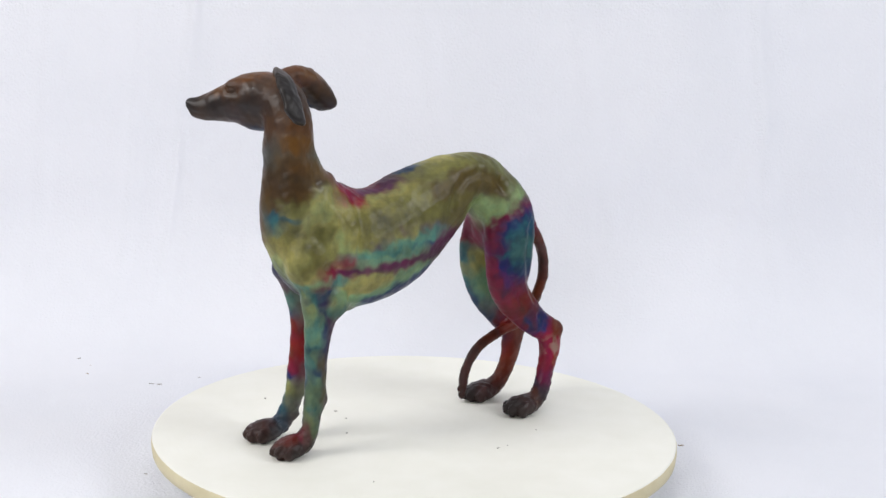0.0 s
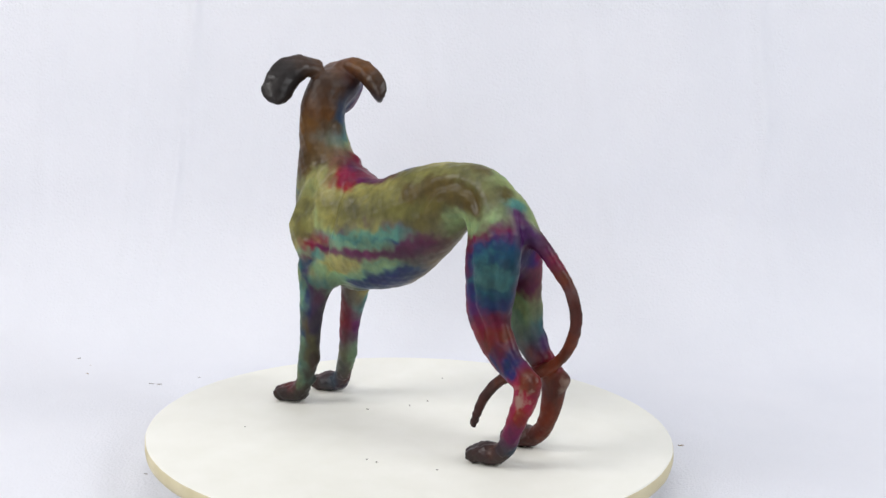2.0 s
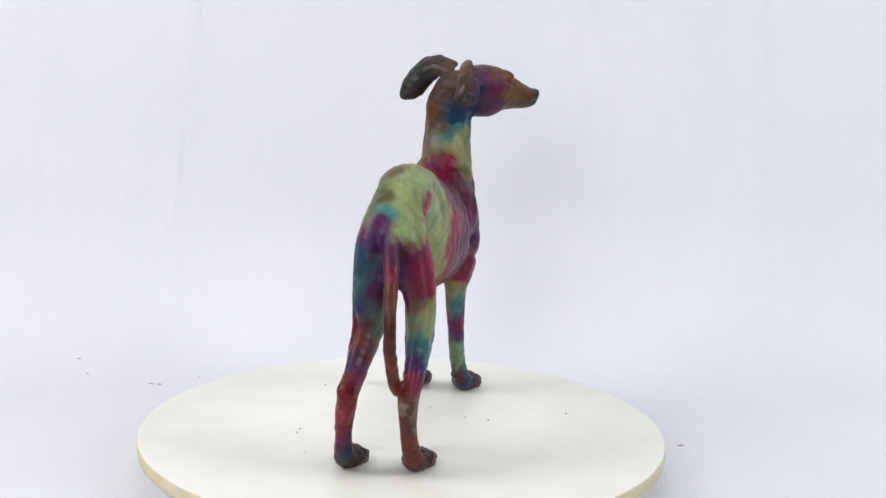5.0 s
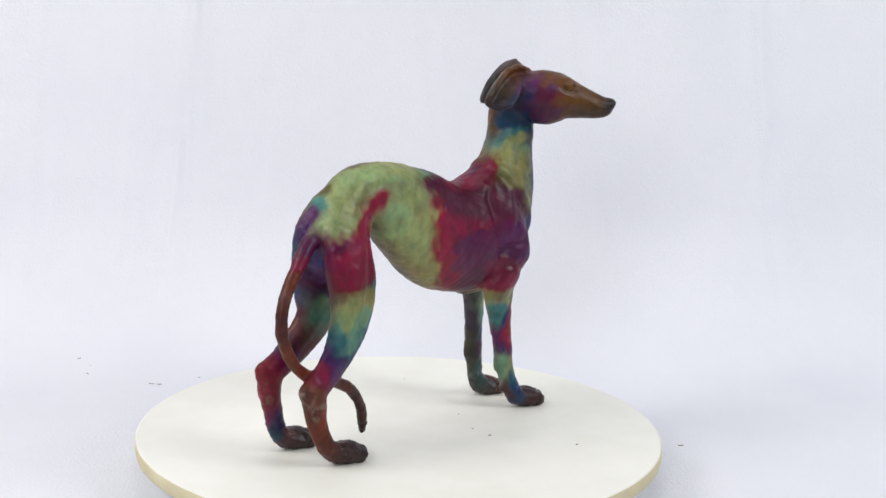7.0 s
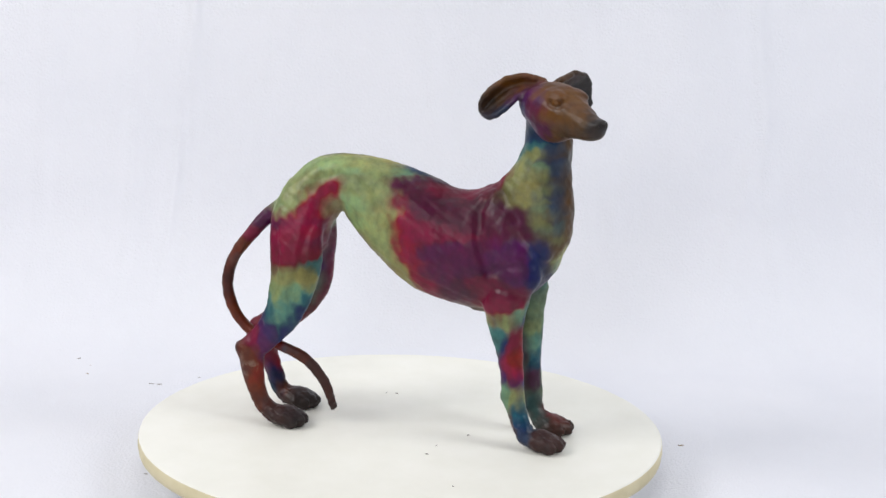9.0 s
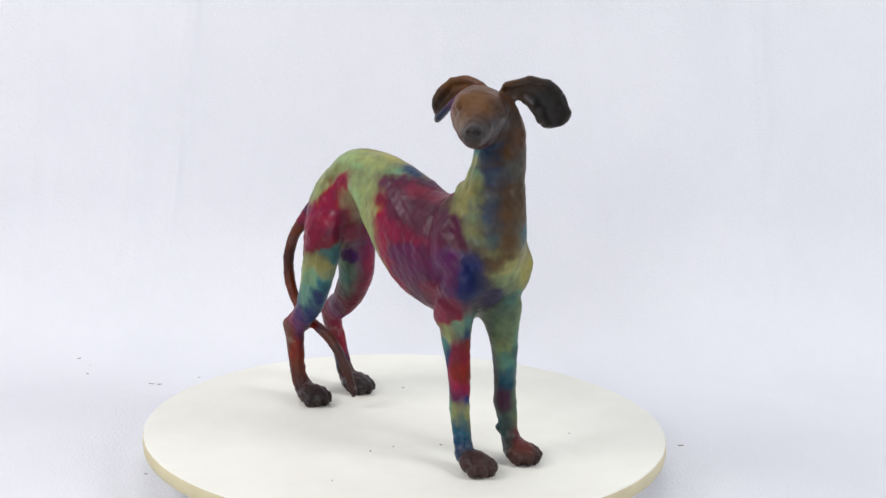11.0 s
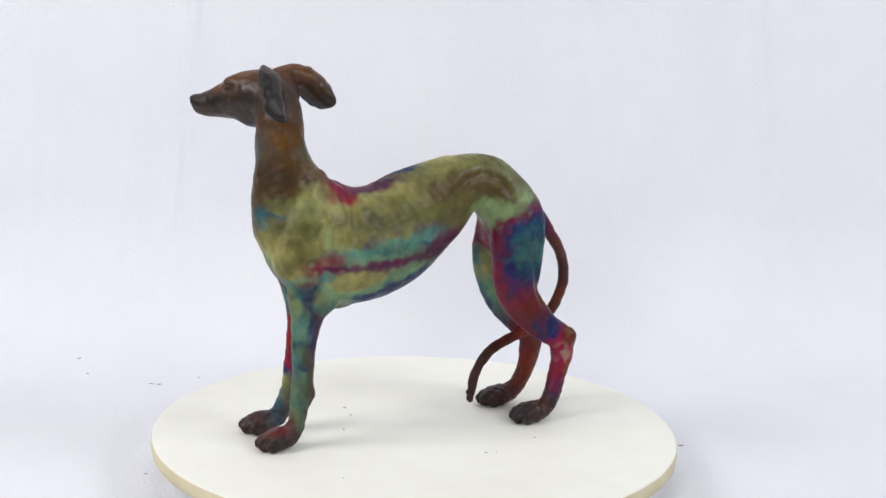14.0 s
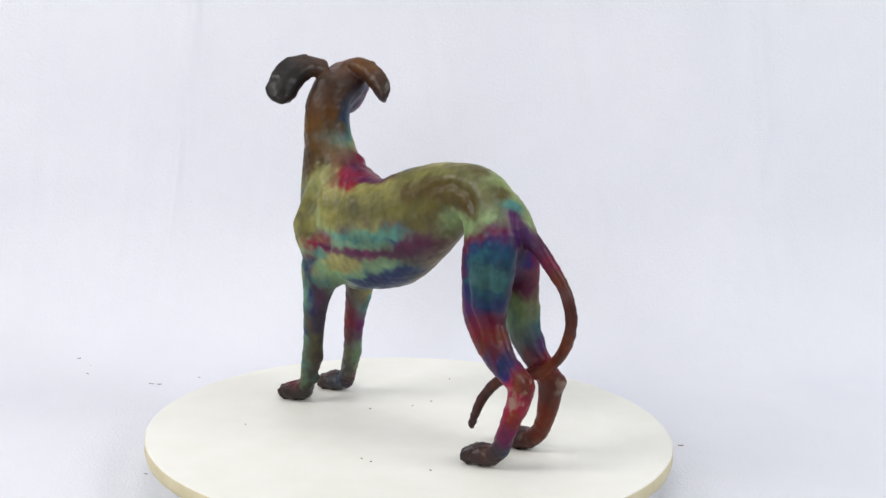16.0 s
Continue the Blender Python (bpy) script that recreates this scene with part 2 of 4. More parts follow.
# ---- the turntable ----
def build_turntable():
    rig = tagged(new("turntable"), "round cream-painted board turning on a dark low base", "turntable")
    R = 0.2
    prof = [(0, 0), (R - 0.0015, 0), (R - 0.0004, -0.0006), (R, -0.0018), (R + 0.0003, -0.006), (R - 0.0004, -0.0105), (R - 0.002, -0.0118), (0, -0.0118)]
    bm = turned([prof[0], (0.1, 0), *prof[1:]], 220)
    for v in bm.verts:
        r = math.hypot(v.co.x, v.co.y)
        if r > 0.15:
            a = math.atan2(v.co.y, v.co.x)
            k = 1 + 0.0016 * noise.noise(Vector((math.cos(a) * 9, math.sin(a) * 9, v.co.z * 300)))
            v.co.x *= k
            v.co.y *= k
    board = part("board", bm, BOARD, rig, "cream board with a worn edge, darker and yellower on its sides", True)
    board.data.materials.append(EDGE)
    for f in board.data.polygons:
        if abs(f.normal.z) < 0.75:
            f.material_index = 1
        if f.normal.z > 0.9:
            f.use_smooth = False
    board.location = (0.0060, 0.0007, 0)
    spots = [(0.0300, -0.0582, 0.0034), (0.0497, -0.0078, 0.0026), (0.0324, -0.0388, 0.0024), (-0.0300, 0.0774, 0.0028),
             (-0.0388, 0.0768, 0.0018), (0.0632, -0.1160, 0.0026), (-0.0801, 0.0584, 0.0020), (0.0860, 0.0900, 0.0014)]
    for i, (x, y, s) in enumerate(spots):
        q = bmesh.new()
        bmesh.ops.create_icosphere(q, subdivisions=1, radius=0.5)
        for v in q.verts:
            v.co = Vector((v.co.x * s, v.co.y * s * 0.35, v.co.z * 0.0008)) * (1 + 0.4 * noise.noise(v.co * 3 + Vector((i, 0, 0))))
        ob = part("crumb", q, CRUMB, rig, "tiny dark crumb")
        a = radians(HEADING)
        ob.matrix_basis = pose(x * math.cos(a) - y * math.sin(a), x * math.sin(a) + y * math.cos(a), 0.0003, 0, 0, i * 70)
    part("spindle", turned([(0, -0.0122), (0.035, -0.0122), (0.035, -0.020), (0, -0.020)], 48), DARK, rig, "dark hub")
    base = tagged(new("pedestal"), "low dark round base under the turning board", "pedestal")
    part("foot_plate", turned([(0, -0.0204), (0.088, -0.0204), (0.092, -0.023), (0.094, -TOP + 0.0015), (0, -TOP + 0.0015)], 64), DARK, base, smooth=False)
    base.location = (0, 0, TOP)
    return rig


# ---- the dog ----
H = 0.00095                       # grid step of the dog's solid
LO = np.array((-0.156, -0.086, -0.004))
N = (np.array((0.160, 0.052, 0.284)) - LO) / H
N = N.astype(int)
FAR = 0.03


class Solid:
    """A distance field on the grid, to which rounded forms are added one by one and melted into one another."""

    def __init__(self):
        self.d = np.full(N, FAR, np.float32)

    def window(self, lo, hi):
        a = np.clip(((np.asarray(lo) - LO) / H).astype(int), 0, N)
        b = np.clip(((np.asarray(hi) - LO) / H).astype(int) + 2, 0, N)
        g = [LO[i] + H * np.arange(a[i], b[i], dtype=np.float32) for i in range(3)]
        return tuple(slice(a[i], b[i]) for i in range(3)), np.meshgrid(*g, indexing="ij", sparse=True)

    def melt(self, box, f, k):
        d = self.d[box]
        h = np.maximum(k - np.abs(d - f), 0) / k
        self.d[box] = np.minimum(d, f) - h * h * k * 0.25

    def limb(self, stations, k=0.006, side=(0, 1, 0), fine=4):
        """A tube through stations (x, y, z, radius in its own plane, radius to the side), smoothed between them."""
        s = np.array(stations, float)
        p = np.vstack([2 * s[0] - s[1], s, 2 * s[-1] - s[-2]])
        rows = []
        for i in range(1, len(p) - 2):
            for t in np.arange(fine) / fine:
                rows.append(0.5 * (2 * p[i] + (p[i + 1] - p[i - 1]) * t + (2 * p[i - 1] - 5 * p[i] + 4 * p[i + 1] - p[i + 2]) * t * t
                                   + (3 * p[i] - p[i - 1] - 3 * p[i + 1] + p[i + 2]) * t ** 3))
        rows.append(p[-2])
        rows = np.array(rows)
        rows[0, 3:], rows[-1, 3:] = s[0, 3:], s[-1, 3:]
        big = rows[:, 3:].max() + k * 1.5 + 0.002
        box, (X, Y, Z) = self.window(rows[:, :3].min(0) - big, rows[:, :3].max(0) + big)
        f = np.full(np.broadcast(X, Y, Z).shape, FAR, np.float32)
        base = np.array([b.start for b in box])
        for a, b in zip(rows, rows[1:]):
            r = max(a[3], a[4], b[3], b[4]) + k * 1.5 + 0.002
            bx, (x, y, z) = self.window(np.minimum(a[:3], b[:3]) - r, np.maximum(a[:3], b[:3]) + r)
            loc = tuple(slice(max(0, q.start - base[i]), max(0, q.stop - base[i])) for i, q in enumerate(bx))
            ax = b[:3] - a[:3]
            ln = np.linalg.norm(ax)
            ax = ax / ln
            u = np.array(side, float)
            u = u - ax * (u @ ax)
            u /= np.linalg.norm(u)
            v = np.cross(ax, u)
            dx, dy, dz = x - a[0], y - a[1], z - a[2]
            al = dx * ax[0] + dy * ax[1] + dz * ax[2]
            t = np.clip(al / ln, 0, 1)
            rv, ru = a[3] + (b[3] - a[3]) * t, a[4] + (b[4] - a[4]) * t
            over = al - t * ln
            du = dx * u[0] + dy * u[1] + dz * u[2]
            dv = dx * v[0] + dy * v[1] + dz * v[2]
            ro = (ru + rv) * 0.4
            k0 = np.sqrt((du / ru) ** 2 + (dv / rv) ** 2 + (over / ro) ** 2) + 1e-6
            k1 = np.sqrt((du / ru ** 2) ** 2 + (dv / rv ** 2) ** 2 + (over / ro ** 2) ** 2) + 1e-4
            f[loc] = np.minimum(f[loc], (k0 * (k0 - 1) / k1).astype(np.float32))
        self.melt(box, f, k)

    def ball(self, c, r, k=0.003, turn=0.0, cut=False):
        """An ellipsoid of radii r at c, turned about z by some degrees; cut takes it away."""
        m = max(r) + k + 0.003
        box, (x, y, z) = self.window(np.array(c) - m, np.array(c) + m)
        ca, sa = math.cos(radians(turn)), math.sin(radians(turn))
        dx, dy, dz = x - c[0], y - c[1], z - c[2]
        dx, dy = dx * ca + dy * sa, -dx * sa + dy * ca
        k0 = np.sqrt((dx / r[0]) ** 2 + (dy / r[1]) ** 2 + (dz / r[2]) ** 2) + 1e-6
        k1 = np.sqrt((dx / r[0] ** 2) ** 2 + (dy / r[1] ** 2) ** 2 + (dz / r[2] ** 2) ** 2) + 1e-4
        f = (k0 * (k0 - 1) / k1).astype(np.float32)
        if cut:
            d = self.d[box]
            h = np.maximum(k - np.abs(d + f), 0) / k
            self.d[box] = np.maximum(d, -f) + h * h * k * 0.25
        else:
            self.melt(box, f, k)

    def flap(self, line, widths, across, curl, thick, k=0.003):
        """A thin curved leaf: a centre line, half widths, the way across it and how its edges bend."""
        s = np.column_stack([np.array(line, float), widths])
        across, curl = np.array(across, float), np.array(curl, float)
        m = 0.02
        box, (X, Y, Z) = self.window(s[:, :3].min(0) - m, s[:, :3].max(0) + m)
        f = np.full(np.broadcast(X, Y, Z).shape, FAR, np.float32)
        t = np.linspace(0, len(s) - 1, 44)
        for q in t:
            row = np.array([np.interp(q, range(len(s)), s[:, i]) for i in range(4)])
            nxt = np.array([np.interp(min(q + 0.3, len(s) - 1), range(len(s)), s[:, i]) for i in range(3)])
            prv = np.array([np.interp(max(q - 0.3, 0), range(len(s)), s[:, i]) for i in range(3)])
            ax = (nxt - prv) / np.linalg.norm(nxt - prv)
            u = across - ax * (across @ ax)
            u /= np.linalg.norm(u)
            for e in np.linspace(-1, 1, 27):
                c = row[:3] + u * row[3] * e + curl * e * e * row[3] / 0.01
                th = thick * (1.15 - 0.25 * e * e)
                bx, (x, y, z) = self.window(c - th - 0.006, c + th + 0.006)
                loc = tuple(slice(max(0, w.start - b.start), max(0, w.stop - b.start)) for w, b in zip(bx, box))
                g = np.sqrt((x - c[0]) ** 2 + (y - c[1]) ** 2 + (z - c[2]) ** 2) - th
                if f[loc].shape == g.shape:
                    f[loc] = np.minimum(f[loc], g.astype(np.float32))
        self.melt(box, f, k)

    def on_flank(self, line, w):
        """The places on the left (w = 1) or right flank straight beside the points (forward, up) of a line."""
        out = []
        for (xa, za), (xb, zb) in zip(line, line[1:]):
            for t in (0.0, 0.34, 0.67, 0.98):
                x, z = xa + (xb - xa) * t, za + (zb - za) * t
                col = self.d[int((x - LO[0]) / H), :, int((z - LO[2]) / H)] < 0
                hit = np.flatnonzero(col)
                if len(hit):
                    out.append((x, LO[1] + H * (hit.max() if w > 0 else hit.min()), z))
        return out

    def crease(self, line, depth, width):
        """A soft groove along a line (or a ridge, with a negative depth)."""
        s = np.array(line, float)
        m = width * 2.5
        box, (x, y, z) = self.window(s.min(0) - m, s.max(0) + m)
        near = np.full(np.broadcast(x, y, z).shape, 1.0, np.float32)
        for a, b in zip(s, s[1:]):
            ab = b - a
            t = np.clip(((x - a[0]) * ab[0] + (y - a[1]) * ab[1] + (z - a[2]) * ab[2]) / (ab @ ab), 0, 1)
            near = np.minimum(near, (x - a[0] - t * ab[0]) ** 2 + (y - a[1] - t * ab[1]) ** 2 + (z - a[2] - t * ab[2]) ** 2)
        self.d[box] += (depth * np.exp(-near / width ** 2)).astype(np.float32)

    def blur(self, times):
        """Even out the joints between the forms."""
        for _ in range(times):
            for ax in range(3):
                d = np.moveaxis(self.d, ax, 0)
                mid = d[1:-1] * 0.5
                mid += (d[:-2] + d[2:]) * 0.25
                d[1:-1] = mid

    def skin(self):
        """Vertices and quads of the surface where the field is zero."""
        d = self.d
        inside = d < 0
        corners = [(i, j, k) for i in (0, 1) for j in (0, 1) for k in (0, 1)]
        n = np.array(d.shape) - 1

        def sl(c):
            return tuple(slice(c[i], c[i] + n[i]) for i in range(3))
        count = sum(inside[sl(c)].astype(np.int8) for c in corners)
        cell = np.argwhere((count > 0) & (count < 8))
        number = np.full(n, -1, np.int64)
        number[tuple(cell.T)] = np.arange(len(cell))
        total, weight = np.zeros((len(cell), 3)), np.zeros(len(cell))
        for a in corners:
            for ax in range(3):
                if a[ax]:
                    continue
                b = list(a)
                b[ax] = 1
                da, db = d[tuple((cell + a).T)], d[tuple((cell + b).T)]
                hit = (da < 0) != (db < 0)
                t = np.where(hit, da / np.where(hit, da - db, 1), 0)
                pt = np.array(a, float)[None] + np.eye(3)[ax] * t[:, None]
                total += pt * hit[:, None]
                weight += hit
        verts = LO + H * (cell + total / weight[:, None])
        quads = []
        for ax in range(3):
            o1, o2 = [np.eye(3, dtype=int)[(ax + q) % 3] for q in (1, 2)]
            step = np.eye(3, dtype=int)[ax]
            lo = np.ones(3, int) - step
            rng = tuple(slice(lo[i], d.shape[i] - 1) for i in range(3))
            rng2 = tuple(slice(lo[i] + step[i], d.shape[i] - 1 + step[i]) for i in range(3))
            e = np.argwhere(inside[rng] != inside[rng2]) + lo
            flip = inside[tuple(e.T)]
            q = np.column_stack([number[tuple((e - o).T)] for o in (o1 + o2, o2, 0 * o1, o1)])
            q[~flip] = q[~flip][:, ::-1]
            quads.append(q)
        return verts, np.vstack(quads)


def head_at(s, z, aside=0.0):
    """A place on the head, s ahead of its middle and aside to its left; it looks 45 degrees to the right."""
    c = math.sqrt(0.5)
    return (0.106 + c * s + c * aside, -0.029 - c * s + c * aside, z - 0.0008)


def sculpt():
    g = Solid()
    # ribcage, waist and rump
    g.limb([(0.090, -0.0045, 0.150, 0.030, 0.022), (0.068, -0.004, 0.146, 0.0440, 0.0290), (0.056, -0.0038, 0.1443, 0.0447, 0.0312),
            (0.040, -0.003, 0.1448, 0.0430, 0.0310), (0.021, -0.0035, 0.1493, 0.0413, 0.0298), (0.0015, -0.004, 0.1615, 0.0380, 0.0275),
            (-0.0175, -0.004, 0.17325, 0.03275, 0.0245), (-0.0335, -0.004, 0.18385, 0.02585, 0.0218), (-0.049, -0.0045, 0.19085, 0.01885, 0.0200),
            (-0.060, -0.005, 0.1880, 0.0210, 0.0190), (-0.069, -0.005, 0.1826, 0.0218, 0.0188), (-0.078, -0.005, 0.1705, 0.0222, 0.0188),
            (-0.088, -0.005, 0.157, 0.0150, 0.0165)], 0.006, fine=8)
    # neck
    g.limb([(0.102, -0.0125, 0.250, 0.0155, 0.0182), (0.1018, -0.0062, 0.236, 0.0167, 0.0186), (0.1020, -0.0060, 0.222, 0.0177, 0.0188),
            (0.0996, -0.0060, 0.209, 0.0198, 0.0193), (0.0972, -0.0062, 0.196, 0.0240, 0.0205), (0.0935, -0.006, 0.183, 0.0300, 0.0225),
            (0.0875, -0.005, 0.168, 0.0360, 0.0250)], 0.010, fine=6)
    # shoulder blades and upper arms
    for y, w in ((0.0125, 1), (-0.0242, -1)):
        g.limb([(0.064, y * 0.7 - 0.0015, 0.182, 0.010, 0.008), (0.074, y, 0.163, 0.013, 0.011), (0.086, y + 0.0015 * w, 0.143, 0.014, 0.0115),
                (0.090, y + 0.001 * w, 0.128, 0.013, 0.011)], 0.005)
        g.limb([(0.090, y + 0.001 * w, 0.132, 0.013, 0.010), (0.079, y + 0.002 * w, 0.117, 0.0145, 0.0100), (0.073, y + 0.001 * w, 0.106, 0.0110, 0.0085)], 0.005)
    g.ball((0.0980, 0.0128, 0.1410), (0.0145, 0.0130, 0.0190), 0.007)
    # forechest
    g.limb([(0.096, -0.0050, 0.172, 0.0150, 0.0170), (0.0988, -0.0045, 0.156, 0.0150, 0.0182), (0.0975, -0.004, 0.140, 0.0130, 0.0178),
            (0.0915, -0.004, 0.127, 0.0100, 0.0150)], 0.008)
    # left front leg
    g.limb([(0.0880, 0.0140, 0.114, 0.0155, 0.0098), (0.0872, 0.0150, 0.0982, 0.0136, 0.0088), (0.0890, 0.0154, 0.0880, 0.0114, 0.0082),
            (0.0903, 0.0162, 0.0724, 0.0096, 0.0075), (0.0908, 0.0166, 0.0549, 0.0088, 0.0066), (0.0916, 0.0167, 0.0417, 0.0090, 0.0069),
            (0.0942, 0.0174, 0.0287, 0.0076, 0.0063), (0.0962, 0.0176, 0.0180, 0.0066, 0.0066), (0.1010, 0.0172, 0.0095, 0.0072, 0.0080)], 0.006,
           (-0.3, 0.95, 0))
    g.ball((0.0838, 0.0165, 0.0395), (0.0030, 0.0032, 0.0050), 0.003)
    g.ball((0.0900, 0.0122, 0.0205), (0.0028, 0.0025, 0.0042), 0.003)
    # right front leg
    g.limb([(0.079, -0.0215, 0.112, 0.0160, 0.0095), (0.0775, -0.0207, 0.1000, 0.0150, 0.0088), (0.0785, -0.0206, 0.0890, 0.0128, 0.0083),
            (0.0806, -0.0204, 0.0771, 0.0108, 0.0077), (0.0837, -0.0207, 0.0598, 0.0090, 0.0068), (0.0853, -0.0214, 0.0424, 0.0088, 0.0063),
            (0.0877, -0.0219, 0.0317, 0.0078, 0.0063), (0.0930, -0.0240, 0.0180, 0.0070, 0.0064), (0.0980, -0.0250, 0.0095, 0.0074, 0.0080)], 0.006)
    g.ball((0.0785, -0.0212, 0.0375), (0.0032, 0.0032, 0.0048), 0.003)
    g.ball((0.0868, -0.0195, 0.0185), (0.0026, 0.0026, 0.0040), 0.003)
    # left hind leg
    g.limb([(-0.078, 0.0052, 0.176, 0.0190, 0.0100), (-0.0847, 0.0080, 0.1604, 0.0222, 0.0118), (-0.0849, 0.0092, 0.1431, 0.0228, 0.0130),
            (-0.0847, 0.0098, 0.1258, 0.0210, 0.0128), (-0.0842, 0.0108, 0.1091, 0.0186, 0.0117), (-0.0885, 0.0115, 0.0962, 0.0158, 0.0105),
            (-0.0985, 0.0132, 0.0836, 0.0138, 0.0090), (-0.1090, 0.0142, 0.0735, 0.0118, 0.0074), (-0.1225, 0.0150, 0.0640, 0.0108, 0.0066),
            (-0.1240, 0.0165, 0.0535, 0.0100, 0.0070), (-0.1205, 0.0189, 0.0407, 0.0080, 0.0064), (-0.1164, 0.0203, 0.0277, 0.0075, 0.0058),
            (-0.1120, 0.0212, 0.0150, 0.0068, 0.0070), (-0.1050, 0.0212, 0.0085, 0.0070, 0.0085)], 0.006)
    g.ball((-0.1305, 0.0165, 0.0655), (0.0055, 0.0055, 0.0065), 0.004)
    # right hind leg
    g.limb([(-0.078, -0.0145, 0.176, 0.0190, 0.0098), (-0.0833, -0.0180, 0.1626, 0.0205, 0.0110), (-0.0844, -0.0215, 0.1461, 0.0204, 0.0122),
            (-0.0830, -0.0240, 0.1296, 0.0204, 0.0117), (-0.0845, -0.0262, 0.1131, 0.0184, 0.0102), (-0.0895, -0.0268, 0.0961, 0.0160, 0.0092),
            (-0.0958, -0.0260, 0.0827, 0.0136, 0.0082), (-0.1064, -0.0262, 0.0692, 0.0112, 0.0068), (-0.1180, -0.0256, 0.0570, 0.0108, 0.0066),
            (-0.1172, -0.0254, 0.0422, 0.0094, 0.0060), (-0.1143, -0.0258, 0.0292, 0.0076, 0.0058), (-0.1085, -0.0270, 0.0160, 0.0068, 0.0068),
            (-0.1000, -0.0272, 0.0090, 0.0072, 0.0085)], 0.006)
    g.ball((-0.1260, -0.0255, 0.0580), (0.0055, 0.0055, 0.0060), 0.004)
    # the thighs meet in the crotch
    g.ball((-0.0825, -0.0065, 0.1480), (0.0190, 0.0125, 0.0205), 0.007)
    # tail curling down between the hind legs
    g.limb([(-0.092, -0.006, 0.172, 0.0080, 0.0080), (-0.1105, -0.0098, 0.1594, 0.0062, 0.0062), (-0.1244, -0.0133, 0.1436, 0.0052, 0.0054),
            (-0.1368, -0.0155, 0.1256, 0.0046, 0.0049), (-0.1412, -0.0168, 0.1065, 0.0046, 0.0047), (-0.1370, -0.0172, 0.0885, 0.0046, 0.0046),
            (-0.1265, -0.0168, 0.0735, 0.0045, 0.0045), (-0.1120, -0.0162, 0.0635, 0.0044, 0.0044), (-0.0966, -0.0155, 0.0588, 0.0044, 0.0042),
            (-0.0785, -0.0152, 0.0508, 0.0046, 0.0042), (-0.0655, -0.0140, 0.0372, 0.0043, 0.0040), (-0.0592, -0.0112, 0.0215, 0.0040, 0.0037),
            (-0.0573, -0.0092, 0.0112, 0.0032, 0.0030)], 0.0035)
    # head and muzzle
    side = (0.705, 0.705, -0.09)
    g.limb([(*head_at(-0.013, 0.2563), 0.0132, 0.0165), (*head_at(0.0, 0.2556), 0.0173, 0.0194), (*head_at(0.012, 0.2539), 0.0179, 0.0182),
            (*head_at(0.022, 0.2512), 0.0157, 0.0150), (*head_at(0.033, 0.2488), 0.0128, 0.0116), (*head_at(0.045, 0.2458), 0.0100, 0.0094),
            (*head_at(0.0525, 0.2452), 0.0078, 0.0078), (*head_at(0.0555, 0.2458), 0.0056, 0.0060)], 0.007, side)
    g.ball(head_at(0.006, 0.2405), (0.0150, 0.0125, 0.0100), 0.006, -45)
    g.blur(5)
    g.ball(head_at(0.0572, 0.2480), (0.0046, 0.0052, 0.0040), 0.002, -45)
    for w in (1, -1):
        g.ball(head_at(0.0195, 0.2645, 0.0095 * w), (0.0075, 0.0042, 0.0032), 0.005, -45)
        g.ball(head_at(0.0240, 0.2602, 0.0146 * w), (0.0052, 0.0026, 0.0028), 0.003, -45 - 20 * w, cut=True)
        g.ball(head_at(0.0235, 0.2602, 0.0120 * w), (0.0038, 0.0026, 0.0020), 0.0008, -45 - 20 * w)
        g.ball(head_at(0.0228, 0.2630, 0.0122 * w), (0.0050, 0.0026, 0.0010), 0.0015, -45 - 20 * w)
        g.ball(head_at(0.0600, 0.2478, 0.0026 * w), (0.0014, 0.0010, 0.0010), 0.0006, -45, cut=True)
        g.crease([head_at(0.055, 0.2425, 0.0062 * w), head_at(0.044, 0.2408, 0.0092 * w), head_at(0.033, 0.2412, 0.0118 * w)], 0.0011, 0.0011)
    # ears: the left one held out to the side, the right one swept back; rounded tips
    g.flap([(0.104, -0.006, 0.2670), (0.109, 0.007, 0.2692), (0.1120, 0.0180, 0.2655), (0.1130, 0.0260, 0.2575), (0.1132, 0.0308, 0.2500),
            (0.1130, 0.0328, 0.2455), (0.1128, 0.0336, 0.2435)],
           (0.0056, 0.0076, 0.0102, 0.0114, 0.0106, 0.0078, 0.0036), (0.6, 0.5, 0.75), (0.006, -0.003, 0), 0.0024, 0.003)
    g.flap([(0.098, -0.020, 0.2670), (0.086, -0.0205, 0.2690), (0.0755, -0.0212, 0.2655), (0.0670, -0.0218, 0.2585), (0.0612, -0.0222, 0.2525),
            (0.0580, -0.0225, 0.2492), (0.0566, -0.0226, 0.2478)],
           (0.0055, 0.0064, 0.0082, 0.0092, 0.0086, 0.0062, 0.0028), (-0.4, 0.35, 1), (0.002, -0.010, 0), 0.0024, 0.003)
    # paws with four toes
    for x, y, ln, turn in ((0.1110, 0.0168, 0.0128, 2), (0.1110, -0.0255, 0.0130, -2), (-0.0940, 0.0208, 0.0132, 4), (-0.0880, -0.0272, 0.0135, 2)):
        g.ball((x, y, 0.0066), (ln, 0.0118, 0.0070), 0.004, turn)
        g.ball((x - 0.003, y, 0.0095), (0.0085, 0.0085, 0.0060), 0.004, turn)
        for k, (ay, fx) in enumerate(((-0.0088, 0.0042), (-0.0031, 0.0090), (0.0031, 0.0092), (0.0088, 0.0046))):
            g.ball((x + fx, y + ay, 0.0055), (0.0064, 0.0031, 0.0054), 0.0012, turn + ay * 1500)
            g.ball((x + fx - 0.0035, y + ay, 0.0092), (0.0038, 0.0028, 0.0036), 0.0012, turn)
